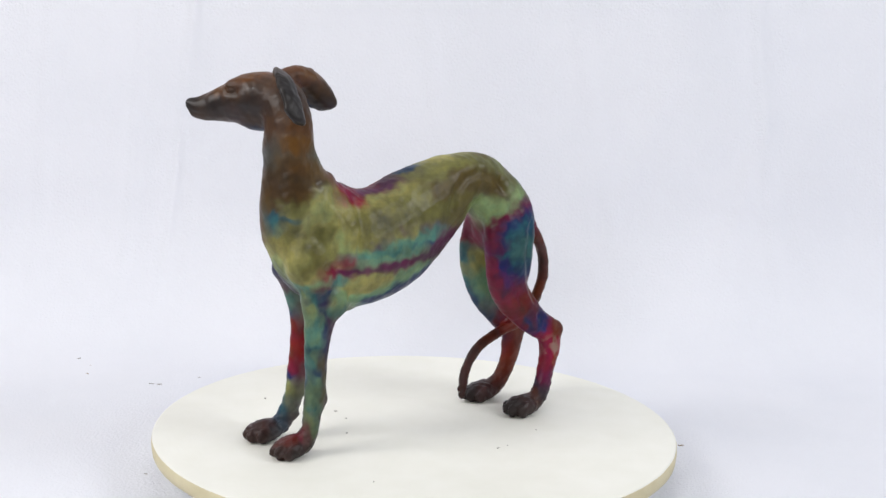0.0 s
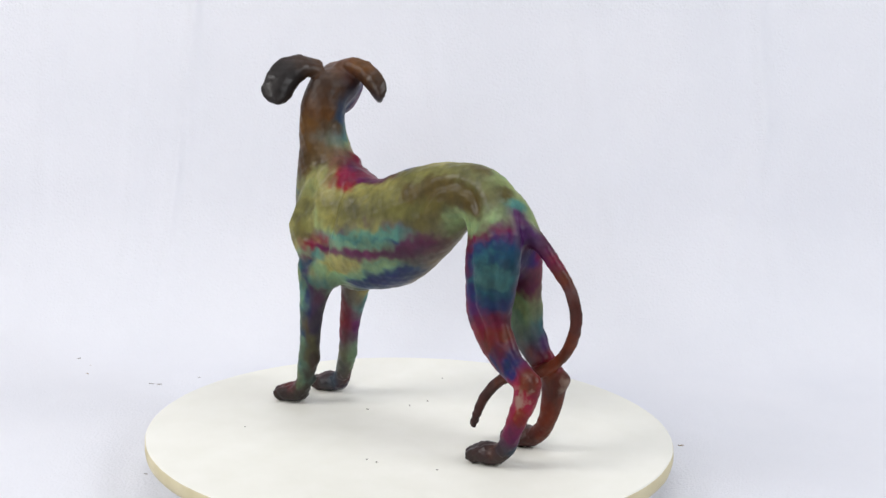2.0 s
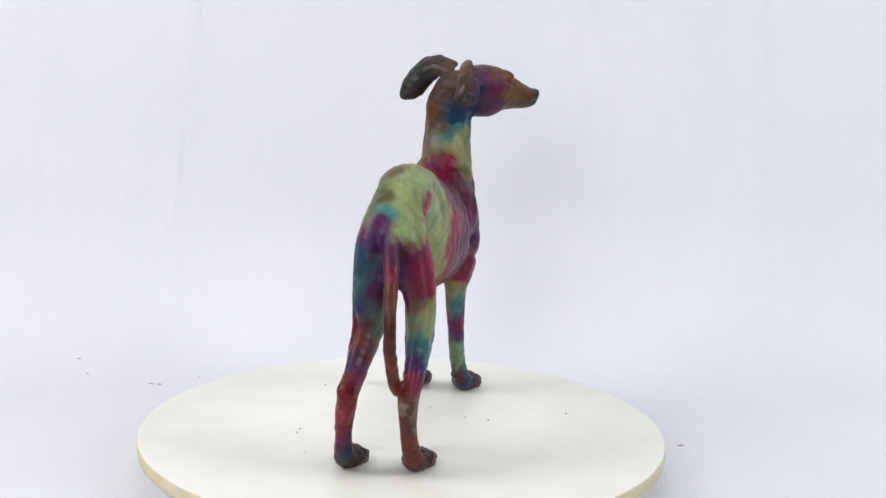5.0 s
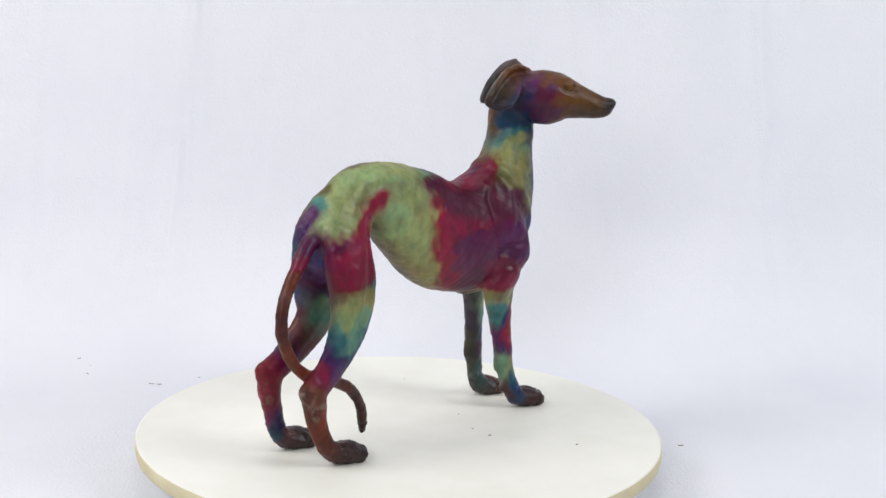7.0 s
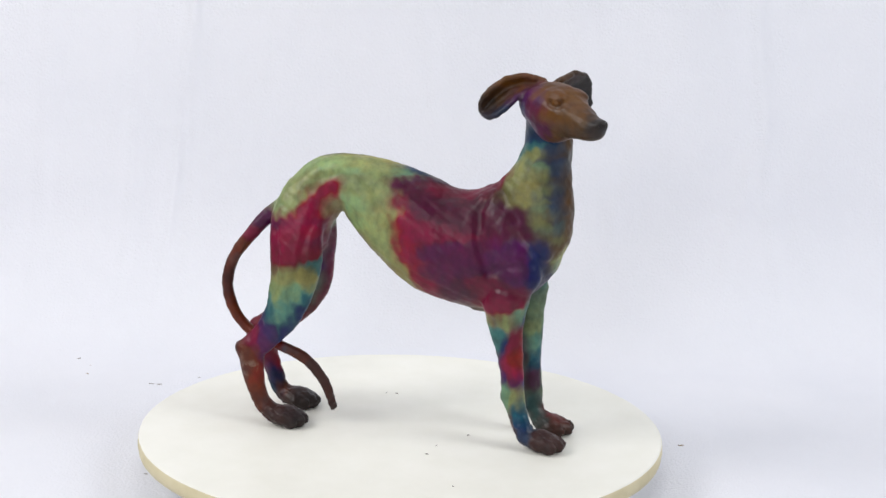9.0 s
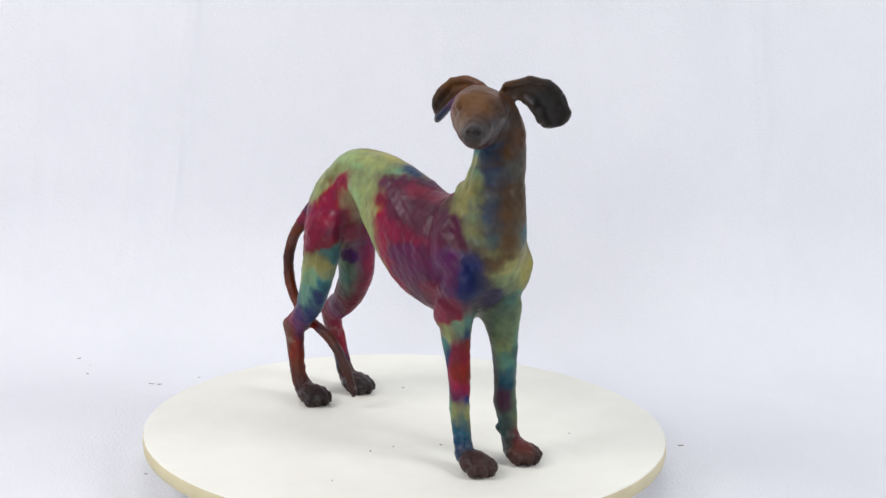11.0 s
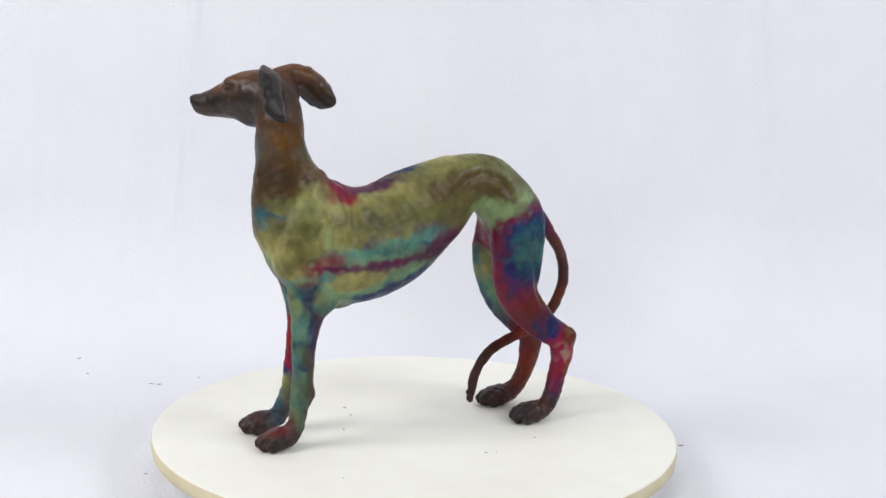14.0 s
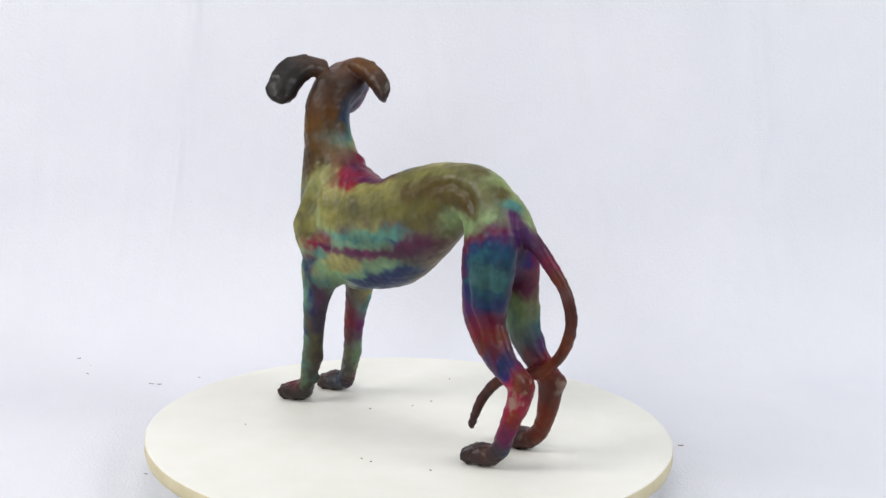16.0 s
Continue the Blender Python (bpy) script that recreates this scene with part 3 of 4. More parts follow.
    # breastbone and elbow
    g.ball((0.060, -0.004, 0.1000), (0.012, 0.006, 0.003), 0.004)
    for x, y, z in ((0.0685, 0.0010, 0.1020), (0.0640, -0.0035, 0.0995), (0.0740, -0.0050, 0.1040)):
        g.ball((x, y, z), (0.0028, 0.0024, 0.0030), 0.002)
    # creases and ridges of muscle, alike on both sides: lines drawn on the flank (forward, up)
    for w in (1, -1):
        for line, depth, width in (
                (((0.068, 0.203), (0.080, 0.192), (0.092, 0.178), (0.102, 0.162), (0.108, 0.146)), -0.0026, 0.0036),
                (((0.062, 0.188), (0.057, 0.176), (0.057, 0.160), (0.061, 0.146), (0.066, 0.132)), 0.0027, 0.0032),
                (((0.082, 0.184), (0.075, 0.168), (0.073, 0.150)), -0.0016, 0.0040),
                (((0.066, 0.133), (0.076, 0.138), (0.088, 0.140)), 0.0019, 0.0030),
                (((0.062, 0.112), (0.070, 0.122), (0.082, 0.122), (0.092, 0.114)), 0.0016, 0.0028),
                (((-0.022, 0.172), (-0.027, 0.184), (-0.038, 0.193), (-0.052, 0.197), (-0.066, 0.192), (-0.074, 0.182)), 0.0026, 0.0034),
                (((-0.032, 0.172), (-0.044, 0.180), (-0.060, 0.180)), -0.0016, 0.0045),
                (((-0.066, 0.168), (-0.073, 0.152), (-0.076, 0.132), (-0.080, 0.112), (-0.090, 0.094)), 0.0018, 0.0030),
                (((-0.098, 0.152), (-0.095, 0.132), (-0.097, 0.112), (-0.104, 0.092)), 0.0018, 0.0030),
                (((-0.108, 0.080), (-0.118, 0.068)), 0.0019, 0.0025),
                (((0.100, 0.232), (0.092, 0.214), (0.090, 0.198)), 0.0014, 0.0040)):
            found = g.on_flank(line, w)
            if len(found) > 1:
                g.crease(found, depth, width)
    # rough clay of the paws and shanks
    box, (x, y, z) = g.window((-0.145, -0.05, -0.004), (0.135, 0.04, 0.045))
    lump = sum(np.sin(x * a + p) * np.sin(y * b + p * 2) * np.sin(z * c + p * 3) for a, b, c, p in
               ((900, 1000, 800, 1.0), (1500, 1300, 1700, 2.0), (600, 700, 900, 0.4)))
    g.d[box] += (0.00042 * lump * np.clip((0.040 - z) / 0.025, 0, 1)).astype(np.float32)
    # hand-modelled unevenness of the clay all over
    box, (x, y, z) = g.window(LO, LO + N * H)
    lump = sum(np.sin(x * a + z * b * 0.4 + p) * np.sin(y * b + x * c * 0.3 + p * 2) * np.sin(z * c + y * a * 0.3 + p * 3) for a, b, c, p in
               ((330, 420, 290, 0.7), (610, 540, 700, 2.1), (210, 260, 180, 1.3)))
    g.d[box] += (0.00030 * lump).astype(np.float32)
    # shallow ribs
    box, (x, y, z) = g.window((-0.02, -0.06, 0.105), (0.06, 0.05, 0.185))
    dx, dz = (x - 0.022) / 0.030, (z - 0.145) / 0.028
    fade = np.exp(-(dx ** 2 + dz ** 2)) * np.clip((np.abs(y + 0.004) - 0.012) / 0.01, 0, 1)
    g.d[box] += (0.00026 * fade * np.sin((x + 0.35 * (z - 0.14)) * 2 * np.pi / 0.0105)).astype(np.float32)
    return g.skin()


# film thickness of the glaze, and soot on it, in hundredths at places on the dog (millimetres), region by region
FUMES, SOOTS = [], []


def stroke(film_at, beside, line):
    """Places every four millimetres or so along a line on the flank."""
    rows = []
    for (xa, za), (xb, zb) in zip(line, line[1:]):
        steps = max(1, round(math.hypot(xb - xa, zb - za) / 4))
        rows += [(xa + (xb - xa) * k / steps, beside, za + (zb - za) * k / steps, film_at) for k in range(steps)]
    return rows + [(line[-1][0], beside, line[-1][1], film_at)]


# left neck, trunk and belly: film, plane beside the dog, and the line (forward, up) along which the fumes drew it
for film_at, beside, line in [
        (45, 26, [(80, 191), (94, 169), (108, 157), (118, 135)]),
        (33, 26, [(98, 153), (104, 136)]),
        (40, 26, [(88, 165), (85, 148)]),
        (57, 12, [(118, 175), (120, 167)]),
        (24, 12, [(116, 203), (96, 195), (112, 189)]),
        (46, 26, [(103, 118), (97, 105)]),
        (40, 26, [(112, 147), (112, 132)]),
        (76, 26, [(85, 132), (75, 138), (67, 143)]),
        (52, 26, [(65, 144), (40, 147), (11, 151), (-10, 156)])]:
    FUMES += stroke(film_at, beside, line)
for film_at, beside, line in [
        (50, 26, [(61, 137), (32, 143), (3, 146)]),
        (71, 26, [(75, 133), (48, 135), (19, 137), (-6, 143), (-25, 151)]),
        (44, 26, [(69, 121), (52, 126), (36, 124)]),
        (43, 26, [(65, 115), (46, 118)]),
        (50, 26, [(75, 116), (63, 109), (31, 114)]),
        (49, 26, [(23, 124), (2, 127)]),
        (62, 26, [(48, 106), (19, 112), (-4, 123)]),
        (41, 26, [(61, 168), (37, 176), (8, 188)]),
        (37, 26, [(41, 162), (7, 166), (-22, 171)])]:
    FUMES += stroke(film_at, beside, line)
for film_at, beside, line in [
        (44, 26, [(67, 172), (45, 181), (20, 193)]),
        (46, 26, [(77, 160), (73, 150)]),
        (42, 26, [(65, 156), (32, 155), (3, 160)]),
        (28, 26, [(-13, 188), (-38, 196), (-65, 187), (-78, 174)]),
        (31, 26, [(-18, 160), (-39, 176)]),
        (40, 26, [(8, 204), (-21, 208)]),
        (48, 26, [(-52, 170), (-65, 162), (-82, 174), (-89, 179)]),
        (77, 12, [(63, 190), (54, 180)]),
        (70, 12, [(46, 186), (22, 194)])]:
    FUMES += stroke(film_at, beside, line)
# right neck and trunk: film, plane beside the dog, and the line (forward, up) along which the fumes drew it
for film_at, beside, line in [
        (47, -32, [(-104, 174), (-89, 195), (-67, 208)]),
        (46, -32, [(-89, 177), (-67, 199), (-41, 208), (-15, 202)]),
        (49, -32, [(-78, 204), (-41, 202)]),
        (46, -32, [(-41, 184), (-15, 187), (-7, 172)]),
        (46, -32, [(-37, 169), (-18, 150), (-14, 138)]),
        (49, -32, [(-45, 188), (-33, 161)]),
        (45, -32, [(-14, 165), (-9, 148)]),
        (45, -32, [(-10, 136), (6, 116)]),
        (78, -32, [(-48, 185), (-60, 184), (-71, 177), (-74, 169)]),
        (77, -32, [(-3, 183), (3, 168), (-3, 149), (4, 130), (21, 114)])]:
    FUMES += stroke(film_at, beside, line)
for film_at, beside, line in [
        (72, -32, [(-3, 191), (23, 183), (47, 183), (63, 171)]),
        (72, -32, [(6, 178), (39, 168), (71, 163)]),
        (77, -22, [(18, 192), (41, 189), (57, 195), (66, 200)]),
        (76, -32, [(9, 157), (24, 162), (48, 156)]),
        (70, -32, [(21, 143), (40, 148), (48, 133)]),
        (71, -32, [(25, 129), (45, 117)]),
        (69, -32, [(64, 144), (80, 136), (91, 151)]),
        (75, -32, [(64, 125), (81, 116)]),
        (77, -32, [(61, 109), (85, 108)]),
        (71, -32, [(56, 136), (59, 152)])]:
    FUMES += stroke(film_at, beside, line)
for film_at, beside, line in [
        (62, -32, [(99, 143), (107, 155), (104, 131)]),
        (72, -32, [(70, 179), (86, 175), (95, 161)]),
        (45, -22, [(77, 194), (80, 211), (87, 219), (99, 219)]),
        (44, -22, [(87, 186), (96, 200), (101, 207)]),
        (45, -22, [(101, 173), (108, 165), (108, 155)]),
        (55, -22, [(76, 216), (83, 226), (99, 225)]),
        (60, -22, [(79, 230), (95, 234), (110, 230)]),
        (60, -22, [(108, 219), (112, 200), (112, 176), (111, 163)])]:
    FUMES += stroke(film_at, beside, line)
# left elbow
FUMES += [
    (79, 22, 126, 56), (77, 22, 117, 49), (79, 22, 113, 44), (77, 22, 109, 48), (81, 22, 105, 52), (72, 22, 106, 53), (83, 22, 119, 62),
    (87, 22, 123, 72), (93, 22, 126, 48), (99, 22, 122, 52), (101, 22, 114, 62), (95, 22, 114, 54), (91, 22, 117, 55), (87, 22, 113, 66),
    (89, 22, 105, 62), (93, 22, 105, 47), (96, 22, 101, 47),
]
# left thigh
FUMES += [
    (-93, 22, 174, 69), (-89, 22, 170, 72), (-82, 22, 163, 74), (-74, 22, 157, 75), (-67, 22, 152, 75), (-61, 22, 147, 77),
    (-63, 22, 142, 76), (-96, 22, 165, 62), (-89, 22, 160, 60), (-96, 22, 158, 57), (-78, 22, 153, 60), (-72, 22, 149, 61),
    (-67, 22, 142, 60), (-65, 22, 136, 64), (-83, 22, 146, 55), (-92, 22, 150, 55), (-94, 22, 141, 54), (-83, 22, 135, 54),
    (-97, 22, 133, 54), (-74, 22, 133, 56), (-86, 22, 126, 56), (-95, 22, 124, 57),
]
# left thigh
FUMES += [
    (-77, 22, 120, 60), (-89, 22, 118, 60), (-95, 22, 115, 61), (-70, 22, 125, 62), (-62, 22, 136, 75), (-61, 22, 125, 76),
    (-64, 22, 116, 77), (-69, 22, 109, 76), (-73, 22, 116, 67), (-80, 22, 109, 66), (-91, 22, 109, 66), (-85, 22, 102, 74),
    (-94, 22, 100, 74), (-73, 22, 98, 77), (-85, 22, 93, 84), (-94, 22, 89, 86), (-78, 22, 87, 80), (-90, 22, 82, 82),
    (-86, 22, 76, 77), (-97, 22, 75, 62),
]
# back ridge
FUMES += [
    (55, -4, 188, 75), (38, -4, 187, 74), (21, -4, 190, 70), (5, -4, 199, 60), (-20, -4, 207, 44), (-42, -4, 209, 40),
    (-63, -4, 206, 30), (-85, -4, 192, 30), (64, -4, 191, 70),
]
# left front leg
FUMES += [
    (99, 22, 91, 52), (95, 22, 88, 50), (91, 22, 94, 63), (85, 22, 96, 68), (79, 22, 94, 70), (93, 22, 75, 50),
    (95, 22, 67, 54), (87, 22, 79, 62), (83, 22, 79, 66), (89, 22, 69, 23), (87, 22, 64, 24), (82, 22, 62, 64),
    (93, 22, 58, 61), (95, 22, 52, 50), (89, 22, 52, 32), (89, 22, 45, 34), (97, 22, 41, 49), (93, 22, 37, 51),
    (84, 22, 38, 10), (84, 22, 53, 38), (91, 22, 28, 6), (99, 22, 28, 47),
]
# left front leg
FUMES += [
    (97, 22, 20, 48), (93, 22, 15, 7), (105, 22, 16, 78), (114, 22, 14, 85), (118, 22, 10, 88), (126, 22, 15, 92),
    (109, 22, 7, 98), (101, 22, 5, 98), (95, 22, 6, 5),
]
# front of the neck on the right
FUMES += [
    (103, -24, 222, 61), (105, -24, 214, 61), (107, -24, 206, 61), (108, -24, 198, 61), (109, -24, 190, 61), (110, -24, 181, 61),
    (112, -24, 173, 60), (114, -24, 206, 23), (117, -24, 190, 23), (118, -24, 173, 24), (113, -24, 219, 23), (116, -24, 198, 23),
    (117, -24, 182, 23), (99, -24, 210, 50), (101, -24, 202, 49), (103, -24, 194, 48), (105, -24, 185, 47),
]
# left shank
FUMES += [
    (-77, 20, 102, 70), (-90, 20, 97, 77), (-103, 20, 94, 90), (-86, 20, 86, 79), (-103, 20, 81, 71), (-112, 20, 74, 61),
    (-117, 20, 63, 77), (-128, 20, 63, 91), (-118, 20, 50, 77), (-123, 20, 39, 88), (-112, 20, 36, 80), (-112, 20, 25, 62),
    (-115, 20, 12, 58), (-96, 20, 5, 97), (-87, 20, 3, 98), (-107, 20, 3, 97), (-102, 20, 12, 90), (-121, 20, 32, 70),
    (-130, 20, 55, 78),
]
# right side of the head
FUMES += [
    (89, -42, 263, 69), (96, -42, 261, 72), (87, -42, 255, 69), (94, -42, 253, 73), (100, -42, 253, 72), (105, -42, 249, 72),
    (92, -42, 245, 69), (99, -42, 240, 71), (97, -42, 236, 70), (103, -42, 240, 70), (88, -42, 245, 67), (85, -42, 261, 66),
    (83, -42, 253, 62), (79, -42, 249, 60), (102, -42, 260, 66), (86, -42, 238, 64), (110, -42, 263, 18), (113, -42, 251, 18),
    (109, -42, 235, 18), (114, -42, 240, 18), (105, -42, 268, 17),
]
# tail
FUMES += [
    (-113, -15, 156, 70), (-120, -15, 150, 76), (-128, -15, 137, 92), (-138, -15, 112, 95), (-136, -15, 85, 92), (-121, -15, 72, 90),
    (-104, -15, 60, 86), (-82, -15, 51, 90), (-65, -15, 34, 96), (-60, -15, 11, 98),
]
# right thigh
FUMES += [
    (-90, -36, 156, 76), (-76, -36, 160, 77), (-69, -36, 151, 79), (-68, -36, 135, 80), (-85, -36, 145, 78), (-92, -36, 133, 78),
    (-59, -36, 145, 73), (-57, -36, 159, 75), (-95, -36, 158, 71), (-73, -36, 121, 43), (-87, -36, 117, 45), (-95, -36, 105, 47),
    (-66, -36, 119, 42), (-80, -36, 106, 50), (-90, -36, 96, 52), (-73, -36, 100, 56), (-102, -36, 90, 55), (-97, -36, 81, 50),
    (-80, -36, 87, 61), (-109, -36, 80, 66), (-59, -36, 129, 54), (-54, -36, 122, 57),
]
# right withers
FUMES += [
    (62, -12, 193, 75), (48, -12, 187, 77), (29, -12, 188, 77), (12, -12, 191, 70), (-4, -12, 197, 50),
]
# right shank
FUMES += [
    (-97, -34, 79, 56), (-78, -34, 88, 62), (-101, -34, 75, 65), (-114, -34, 71, 75), (-105, -34, 64, 68), (-93, -34, 73, 62),
    (-131, -34, 57, 95), (-118, -34, 53, 92), (-124, -34, 45, 94), (-118, -34, 36, 93), (-114, -34, 40, 85), (-110, -34, 23, 92),
    (-105, -34, 10, 96), (-93, -34, 6, 98), (-80, -34, 4, 99),
]
# right front leg
FUMES += [
    (65, -27, 96, 44), (78, -27, 96, 46), (88, -27, 101, 50), (70, -27, 83, 54), (78, -27, 79, 60), (85, -27, 79, 76),
    (87, -27, 70, 86), (81, -27, 62, 77), (88, -27, 56, 80), (75, -27, 61, 69), (79, -27, 52, 65), (88, -27, 51, 68),
    (78, -27, 44, 50), (86, -27, 40, 45), (80, -27, 36, 50), (91, -27, 27, 57), (95, -27, 19, 57), (85, -27, 17, 95),
    (90, -27, 9, 98), (111, -27, 9, 98),
]
# chest and inner legs
FUMES += [
    (105, -12, 176, 20), (105, -7, 215, 21), (105, -16, 195, 22), (105, -8, 161, 20), (105, -10, 147, 21), (105, -1, 207, 22),
    (105, 5, 200, 24), (105, -8, 184, 21), (105, -10, 168, 20), (105, -11, 153, 20), (105, -1, 196, 22), (105, 3, 184, 25),
    (105, 9, 175, 40), (105, 15, 165, 36), (105, 20, 152, 36), (105, -20, 166, 52), (105, -28, 181, 48), (105, -8, 203, 22),
    (105, -11, 160, 21), (105, -2, 169, 57), (105, 4, 157, 42), (105, 9, 145, 44),
]
# chest and inner legs
FUMES += [
    (105, -7, 141, 42), (105, -19, 168, 48), (105, -27, 156, 65), (105, -7, 121, 64), (105, 12, 122, 50), (105, -23, 137, 62),
    (95, 9, 99, 45), (95, 10, 83, 47), (95, 19, 99, 55), (95, 19, 79, 58), (95, 13, 73, 52), (95, 14, 58, 57),
    (95, 16, 45, 70), (95, 22, 36, 55), (95, 23, 21, 52), (95, 13, 21, 55), (95, -21, 104, 52), (95, -24, 94, 60),
    (95, -18, 86, 87), (95, -22, 78, 80), (95, -20, 68, 88), (95, -20, 57, 78),
]
# chest and inner legs
FUMES += [
    (95, -22, 47, 62), (95, -20, 39, 45), (95, -23, 28, 57), (95, -25, 18, 63), (120, 17, 16, 87), (120, 16, 5, 92),
    (120, -25, 12, 96),
]
# rump
FUMES += [
    (-95, -4, 183, 53), (-95, 2, 173, 68), (-95, 8, 166, 75), (-95, -5, 165, 66), (-95, -19, 175, 48), (-95, 11, 157, 60),
    (-95, 15, 147, 56), (-95, 3, 127, 71), (-95, -24, 148, 77), (-95, -16, 147, 63), (-95, -15, 123, 72), (-95, 14, 95, 86),
]
# forechest
FUMES += [
    (108, -15, 162, 20), (108, -9, 152, 21), (108, -21, 172, 22), (108, -12, 173, 22), (108, -1, 171, 57), (108, 3, 153, 44),
    (108, 4, 143, 45), (108, -6, 136, 47), (108, 9, 132, 46), (108, -12, 141, 47), (108, -19, 191, 23), (108, 2, 193, 23),
    (108, -7, 200, 23), (108, -24, 156, 66), (108, -24, 139, 70), (108, -12, 146, 24), (102, 14, 153, 32), (99, 14, 142, 33),
    (101, 14, 132, 44), (85, 14, 164, 38), (78, 14, 138, 47), (77, 14, 127, 50),
]
# forechest
FUMES += [
    (60, 14, 148, 46), (67, 14, 169, 43), (108, 14, 181, 40), (114, 14, 168, 40), (101, 14, 121, 53), (82, 14, 106, 52),
    (94, 14, 98, 53),
]
# front of the neck
FUMES += [
    (115, -8, 200, 21), (115, -8, 192, 21), (115, -8, 184, 21), (116, -9, 176, 20), (116, -9, 168, 20), (115, -10, 160, 20),
    (113, -10, 153, 22), (115, -2, 196, 22), (115, -2, 188, 22), (115, -2, 180, 23), (113, 4, 186, 24), (113, 4, 194, 24),
    (114, 2, 170, 56), (112, 8, 176, 40), (111, -17, 190, 60), (111, -18, 180, 60), (112, -18, 170, 56), (112, -18, 160, 47),
    (109, -22, 168, 47), (113, -4, 150, 45), (112, 4, 152, 44), (110, 9, 160, 34),
]
# front of the neck
FUMES += [
    (107, 13, 166, 35),
]
# purple wisps over the left ribs
FUMES += [(46, 26, 151, 66), (38, 26, 154, 64), (22, 26, 157, 67), (4, 25, 159, 66), (-8, 24, 157, 68), (14, 26, 148, 60), (30, 26, 146, 58), (-2, 25, 149, 62)]
# brown tongue on the forechest, framed in yellow
FUMES += [
    (110, -22, 196, 46), (110, -24, 176, 45), (112, -16, 157, 45), (113, -9, 144, 45), (113, 3, 141, 46), (114, 1, 166, 44),
    (114, 2, 158, 43), (114, -6, 154, 22), (114, -7, 164, 20), (113, 8, 184, 31), (112, 12, 168, 30), (110, -12, 129, 63),
]
# inner sides of the hind legs
FUMES += [
    (-90, 0, 147, 63), (-92, 0, 128, 64), (-88, 4, 112, 50), (-86, 3, 104, 52), (-80, 0, 120, 66), (-75, -13, 145, 76),
    (-76, -15, 122, 43), (-80, -20, 102, 50), (-92, -18, 110, 47),
]
# head and ears
FUMES += [
    (106, -14, 271, 14), (118, -20, 262, 12), (122, -24, 252, 9), (130, -36, 256, 13), (140, -50, 248, 8), (149, -70, 247, 4),
    (112, -33, 272, 17), (125, -45, 262, 18), (100, -40, 262, 17), (112, -52, 260, 18), (122, -60, 250, 19), (132, -68, 244, 21),
    (140, -68, 240, 16), (120, -58, 240, 20), (106, -50, 250, 18), (120, -30, 240, 12), (118, -14, 240, 11), (115, -6, 235, 12),
    (110, -4, 252, 13), (112, -8, 228, 22), (96, -4, 262, 12), (88, -4, 250, 13),
]
# head and ears
FUMES += [
    (86, 2, 235, 16), (84, -6, 225, 23), (100, 8, 225, 20), (102, 9, 240, 14), (95, 7, 250, 13), (75, -25, 270, 17),
    (60, -25, 258, 15), (66, -30, 258, 19), (116, 8, 270, 12), (116, 20, 266, 3), (116, 32, 252, 2), (118, 24, 256, 2),
]
# soot on the flank, belly and front of the neck
SOOTS += [
    (40, 26, 150, 12), (20, 25, 152, 20), (0, 24, 152, 25), (-14, 22, 150, 34), (30, 27, 136, 12), (50, 27, 122, 0), (40, 24, 175, 0), (-30, 20, 195, 0),
    (10, 22, 128, 22), (115, -4, 200, 34), (114, -4, 220, 38), (112, 4, 210, 30), (115, -8, 180, 26), (113, 6, 150, 0), (95, 24, 150, 0),
    (105, -28, 164, 40), (106, -10, 126, 55), (40, -32, 175, 34), (58, -32, 172, 36), (20, -32, 178, 26), (-40, -28, 200, 0), (-10, -30, 165, 0),
    (80, -30, 150, 12), (92, -24, 205, 0), (60, -30, 125, 20),
]
# soot on muzzle, ear tips, paws and tail
SOOTS += [
    (149, -72, 247, 90), (143, -62, 243, 70), (136, -46, 246, 75), (132, -36, 242, 60), (126, -20, 236, 50), (118, -10, 262, 35),
    (126, -26, 248, 80), (120, -16, 255, 60), (112, -34, 272, 0), (124, -48, 262, 5), (130, -60, 252, 10), (112, -52, 258, 5),
    (118, -12, 232, 25), (112, 12, 225, 0), (105, -35, 228, 0), (90, 0, 240, 10), (90, 0, 200, 0), (116, 8, 270, 50),
    (116, 20, 266, 85), (116, 32, 252, 85), (75, -25, 270, 10), (58, -25, 254, 75),
]
# soot on muzzle, ear tips, paws and tail
SOOTS += [
    (66, -25, 258, 40), (60, 0, 150, 0), (-20, 0, 170, 0), (88, 24, 72, 45), (84, 20, 50, 60), (80, 22, 92, 60),
    (80, 22, 70, 75), (92, 24, 92, 15), (92, 10, 70, 15), (92, 22, 30, 50), (85, -22, 70, 0), (85, -22, 40, 10),
    (-90, 2, 120, 45), (-85, 0, 105, 40), (-118, 20, 60, 5), (118, 17, 4, 85), (100, 17, 8, 75), (112, 17, 12, 60),
    (118, -25, 4, 60), (108, -25, 14, 35), (-80, 20, 5, 85), (-88, 15, 5, 85),
]
# soot on muzzle, ear tips, paws and tail
SOOTS += [
    (-88, 26, 5, 85), (-100, 20, 6, 80), (-96, 20, 13, 75), (-108, 22, 8, 75), (-108, 20, 15, 50), (-118, 20, 40, 0),
    (-80, -27, 4, 60), (-92, -27, 12, 35), (-108, -27, 20, 10), (-130, 0, 110, 0), (-85, 0, 120, 0), (-60, -12, 12, 30),
]


TRUNK, LEGS = np.array((0.60, 0.9, 1.20)), np.array((1.25, 1.1, 0.72))   # the fumes drew the colours out along body and limbs


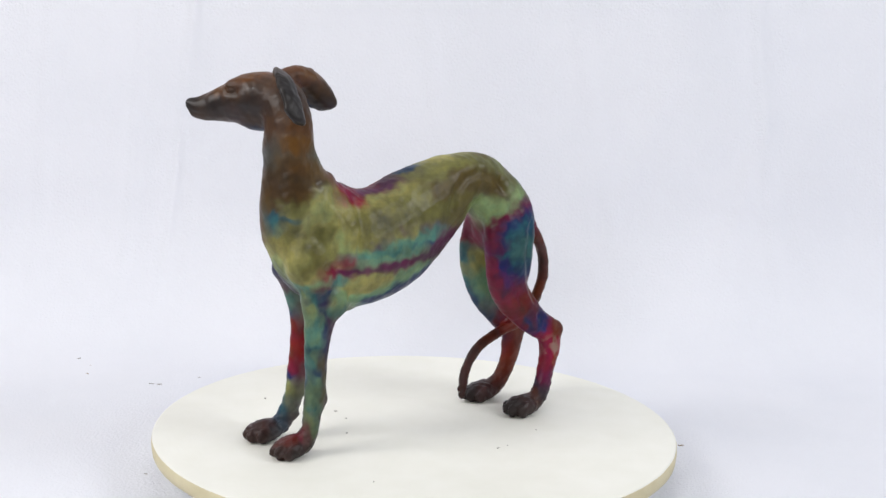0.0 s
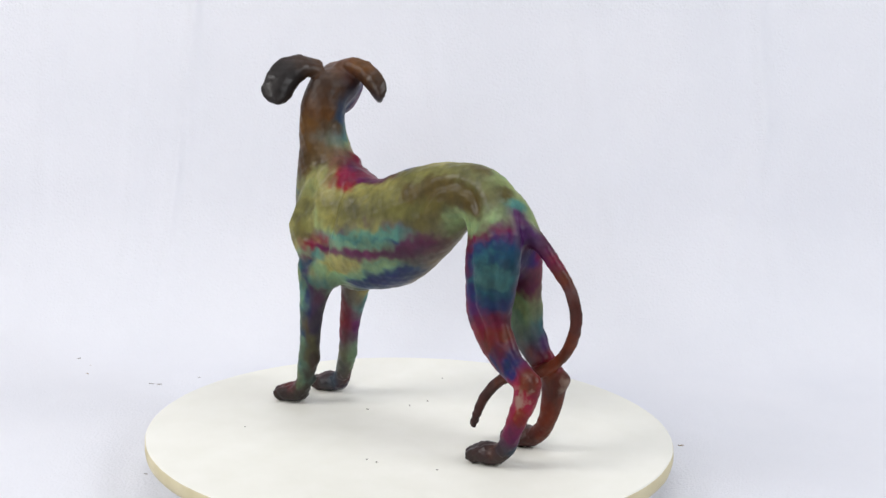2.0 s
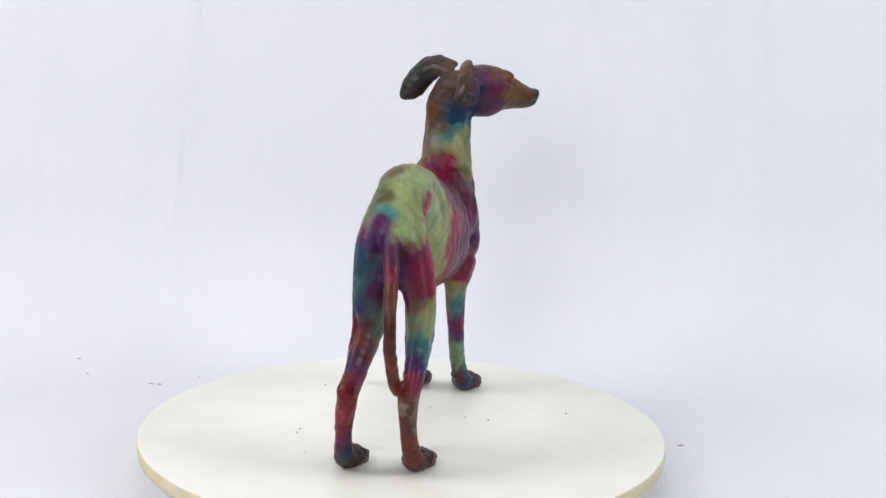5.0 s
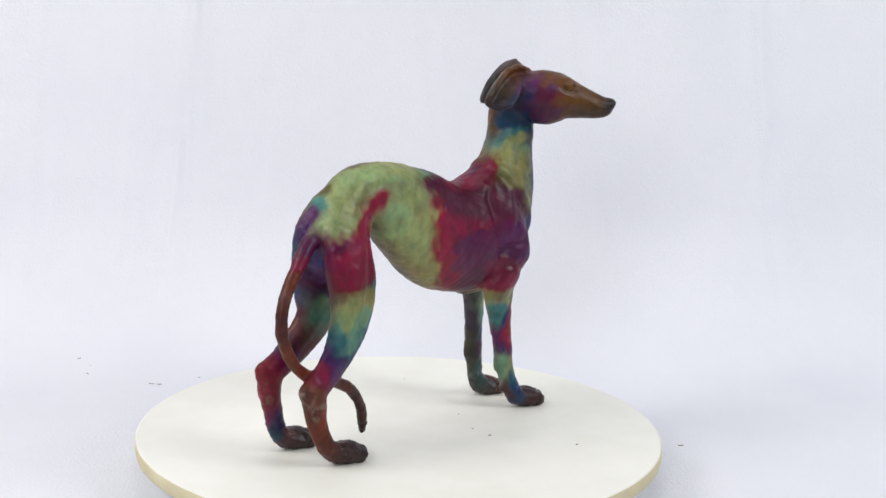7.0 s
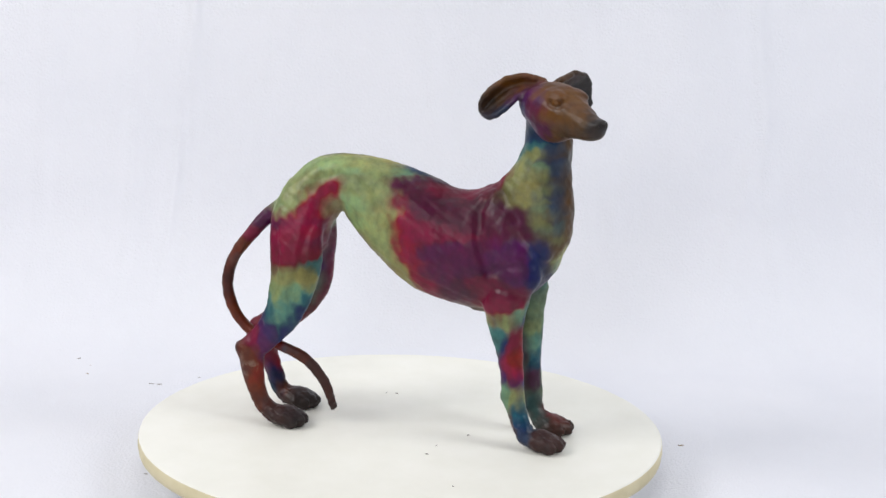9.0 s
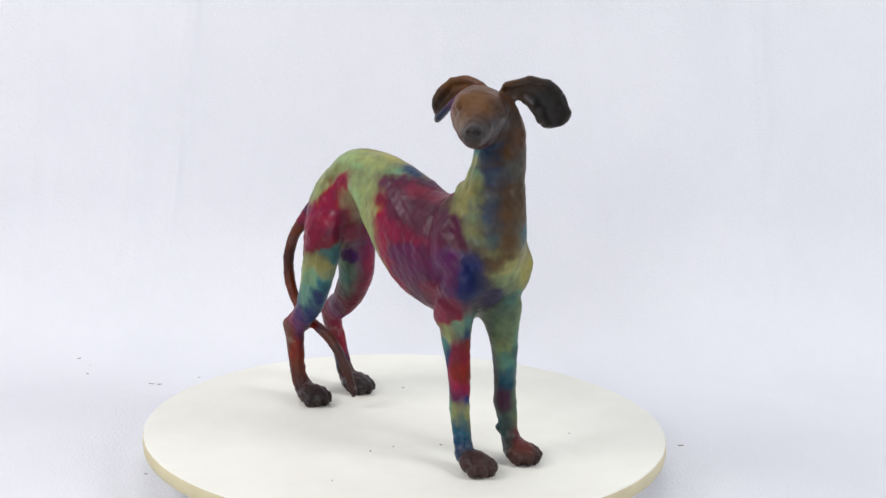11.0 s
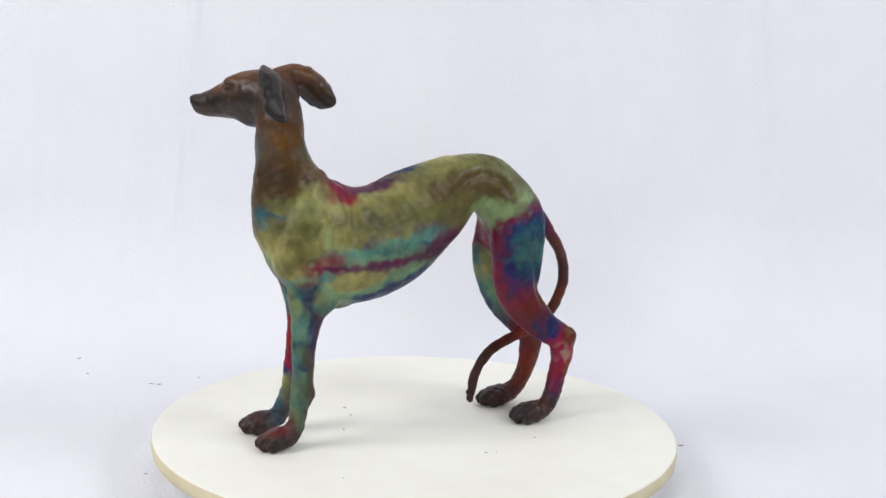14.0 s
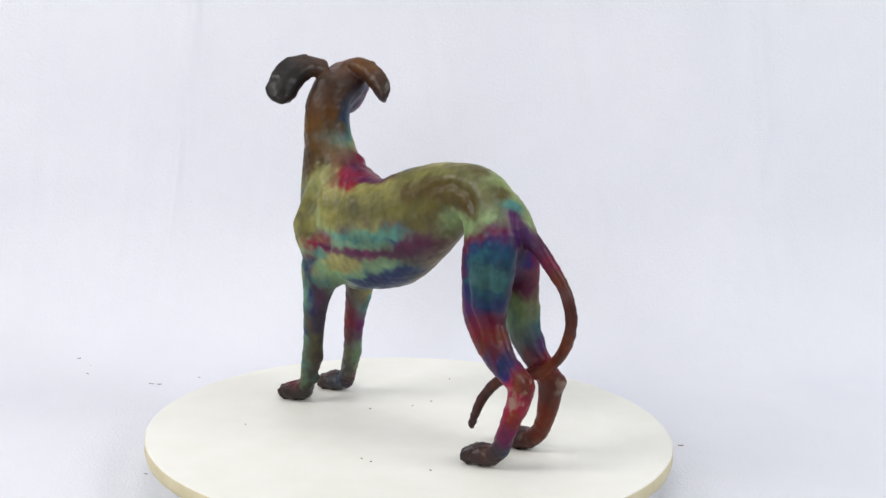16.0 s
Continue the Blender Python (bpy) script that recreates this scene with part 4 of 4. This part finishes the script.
def spread(verts, rows, reach, tint):
    """Blend what the film at given places shows (its tint) smoothly over the vertices."""
    rows = np.array(rows, float)
    p, v = rows[:, :3] / 1000, np.array([tint(c / 100) for c in rows[:, 3]])
    top, low = np.zeros((len(verts), v.shape[1])), np.zeros((len(verts), 1))
    streak = TRUNK + np.clip((0.125 - verts[:, 2:]) / 0.03, 0, 1) * (LEGS - TRUNK)
    for q, c in zip(p, v):
        w = (((((verts - q) * streak) ** 2).sum(1) + reach ** 2) ** -2.5)[:, None] * 1e-10
        top += w * c
        low += w
    return top / low


def settle(rows, verts):
    """Lay the places given beside the dog onto its skin, moving them mostly sideways."""
    out = []
    some = verts[::3]
    for x, y, z, c in rows:
        near = some[((((some - np.array((x, y, z)) / 1000) * (0.8, 0.45, 1.0)) ** 2).sum(1)).argmin()]
        out.append((*(near * 1000), c))
    return out


def film_colour(f):
    at = [s[0] for s in FILM]
    return [np.interp(f, at, [s[1][k] for s in FILM]) for k in range(3)]


def warp(verts, size, amount, seed):
    """Move points by smooth waves, so that the edges of the colours wander."""
    out = verts.copy()
    r = np.random.RandomState(seed)
    for octave in (1.0, 2.1, 4.6):
        for _ in range(5):
            k = r.normal(size=3) * octave * 2 * np.pi / size
            d = r.normal(size=3)
            out += np.outer(np.sin(verts @ k + r.uniform(0, 6.28)), d) * amount / octave / 3.5
    return out


def build_dog():
    verts, quads = sculpt()
    me = bpy.data.meshes.new("dog_figurine")
    me.from_pydata(verts.tolist(), [], quads.tolist())
    me.polygons.foreach_set("use_smooth", [True] * len(me.polygons))
    w = warp(verts, 0.031, 0.0029, 3)
    fumes, soots = settle(FUMES, verts), settle(SOOTS, verts)
    film, square = spread(w, fumes, 0.0036, lambda c: [c, c * c]).T
    torn = np.clip((np.sqrt(np.maximum(square - film * film, 0)) - 0.02) / 0.07, 0.4, 1.0)   # where unlike films meet
    tint = spread(w, fumes, 0.0042, film_colour)
    soot = spread(w, soots, 0.0045, lambda c: [c])[:, 0]
    ash = np.zeros(len(verts))
    for x, y, z, r in ((-0.124, 0.020, 0.052, 0.016), (-0.131, 0.018, 0.066, 0.008), (-0.126, -0.027, 0.058, 0.011),
                       (-0.118, -0.030, 0.045, 0.008), (0.104, 0.020, 0.010, 0.006), (-0.098, 0.024, 0.010, 0.007)):
        ash = np.maximum(ash, np.clip(1.4 - 1.4 * np.sqrt(((w - (x, y, z)) ** 2).sum(1)) / r, 0, 1))
    for nm, val in (("film", film), ("soot", soot), ("ash", ash), ("torn", torn)):
        me.attributes.new(nm, "FLOAT", "POINT").data.foreach_set("value", val.astype(np.float32))
    rgba = np.column_stack([tint, np.ones(len(tint))]).astype(np.float32)
    me.attributes.new("tint", "FLOAT_COLOR", "POINT").data.foreach_set("color", rgba.ravel())
    me.materials.append(GLAZE)
    ob = new("dog_figurine", me)
    sm = ob.modifiers.new("soften", "SMOOTH")
    sm.factor, sm.iterations = 0.5, 2
    return tagged(ob, "slender pottery greyhound figurine in iridescent copper raku glaze", "figurine")


build_cloth()
build_room()
build_litter()
TABLE = build_turntable()
DOG = build_dog()


def motions():
    walk(TABLE, [(t, pose(0, 0, TOP, 0, 0, a)) for t, a in TURN])
    walk(DOG, [(t, pose(0, 0, TOP, 0, 0, a + HEADING)) for t, a in TURN])


motions()
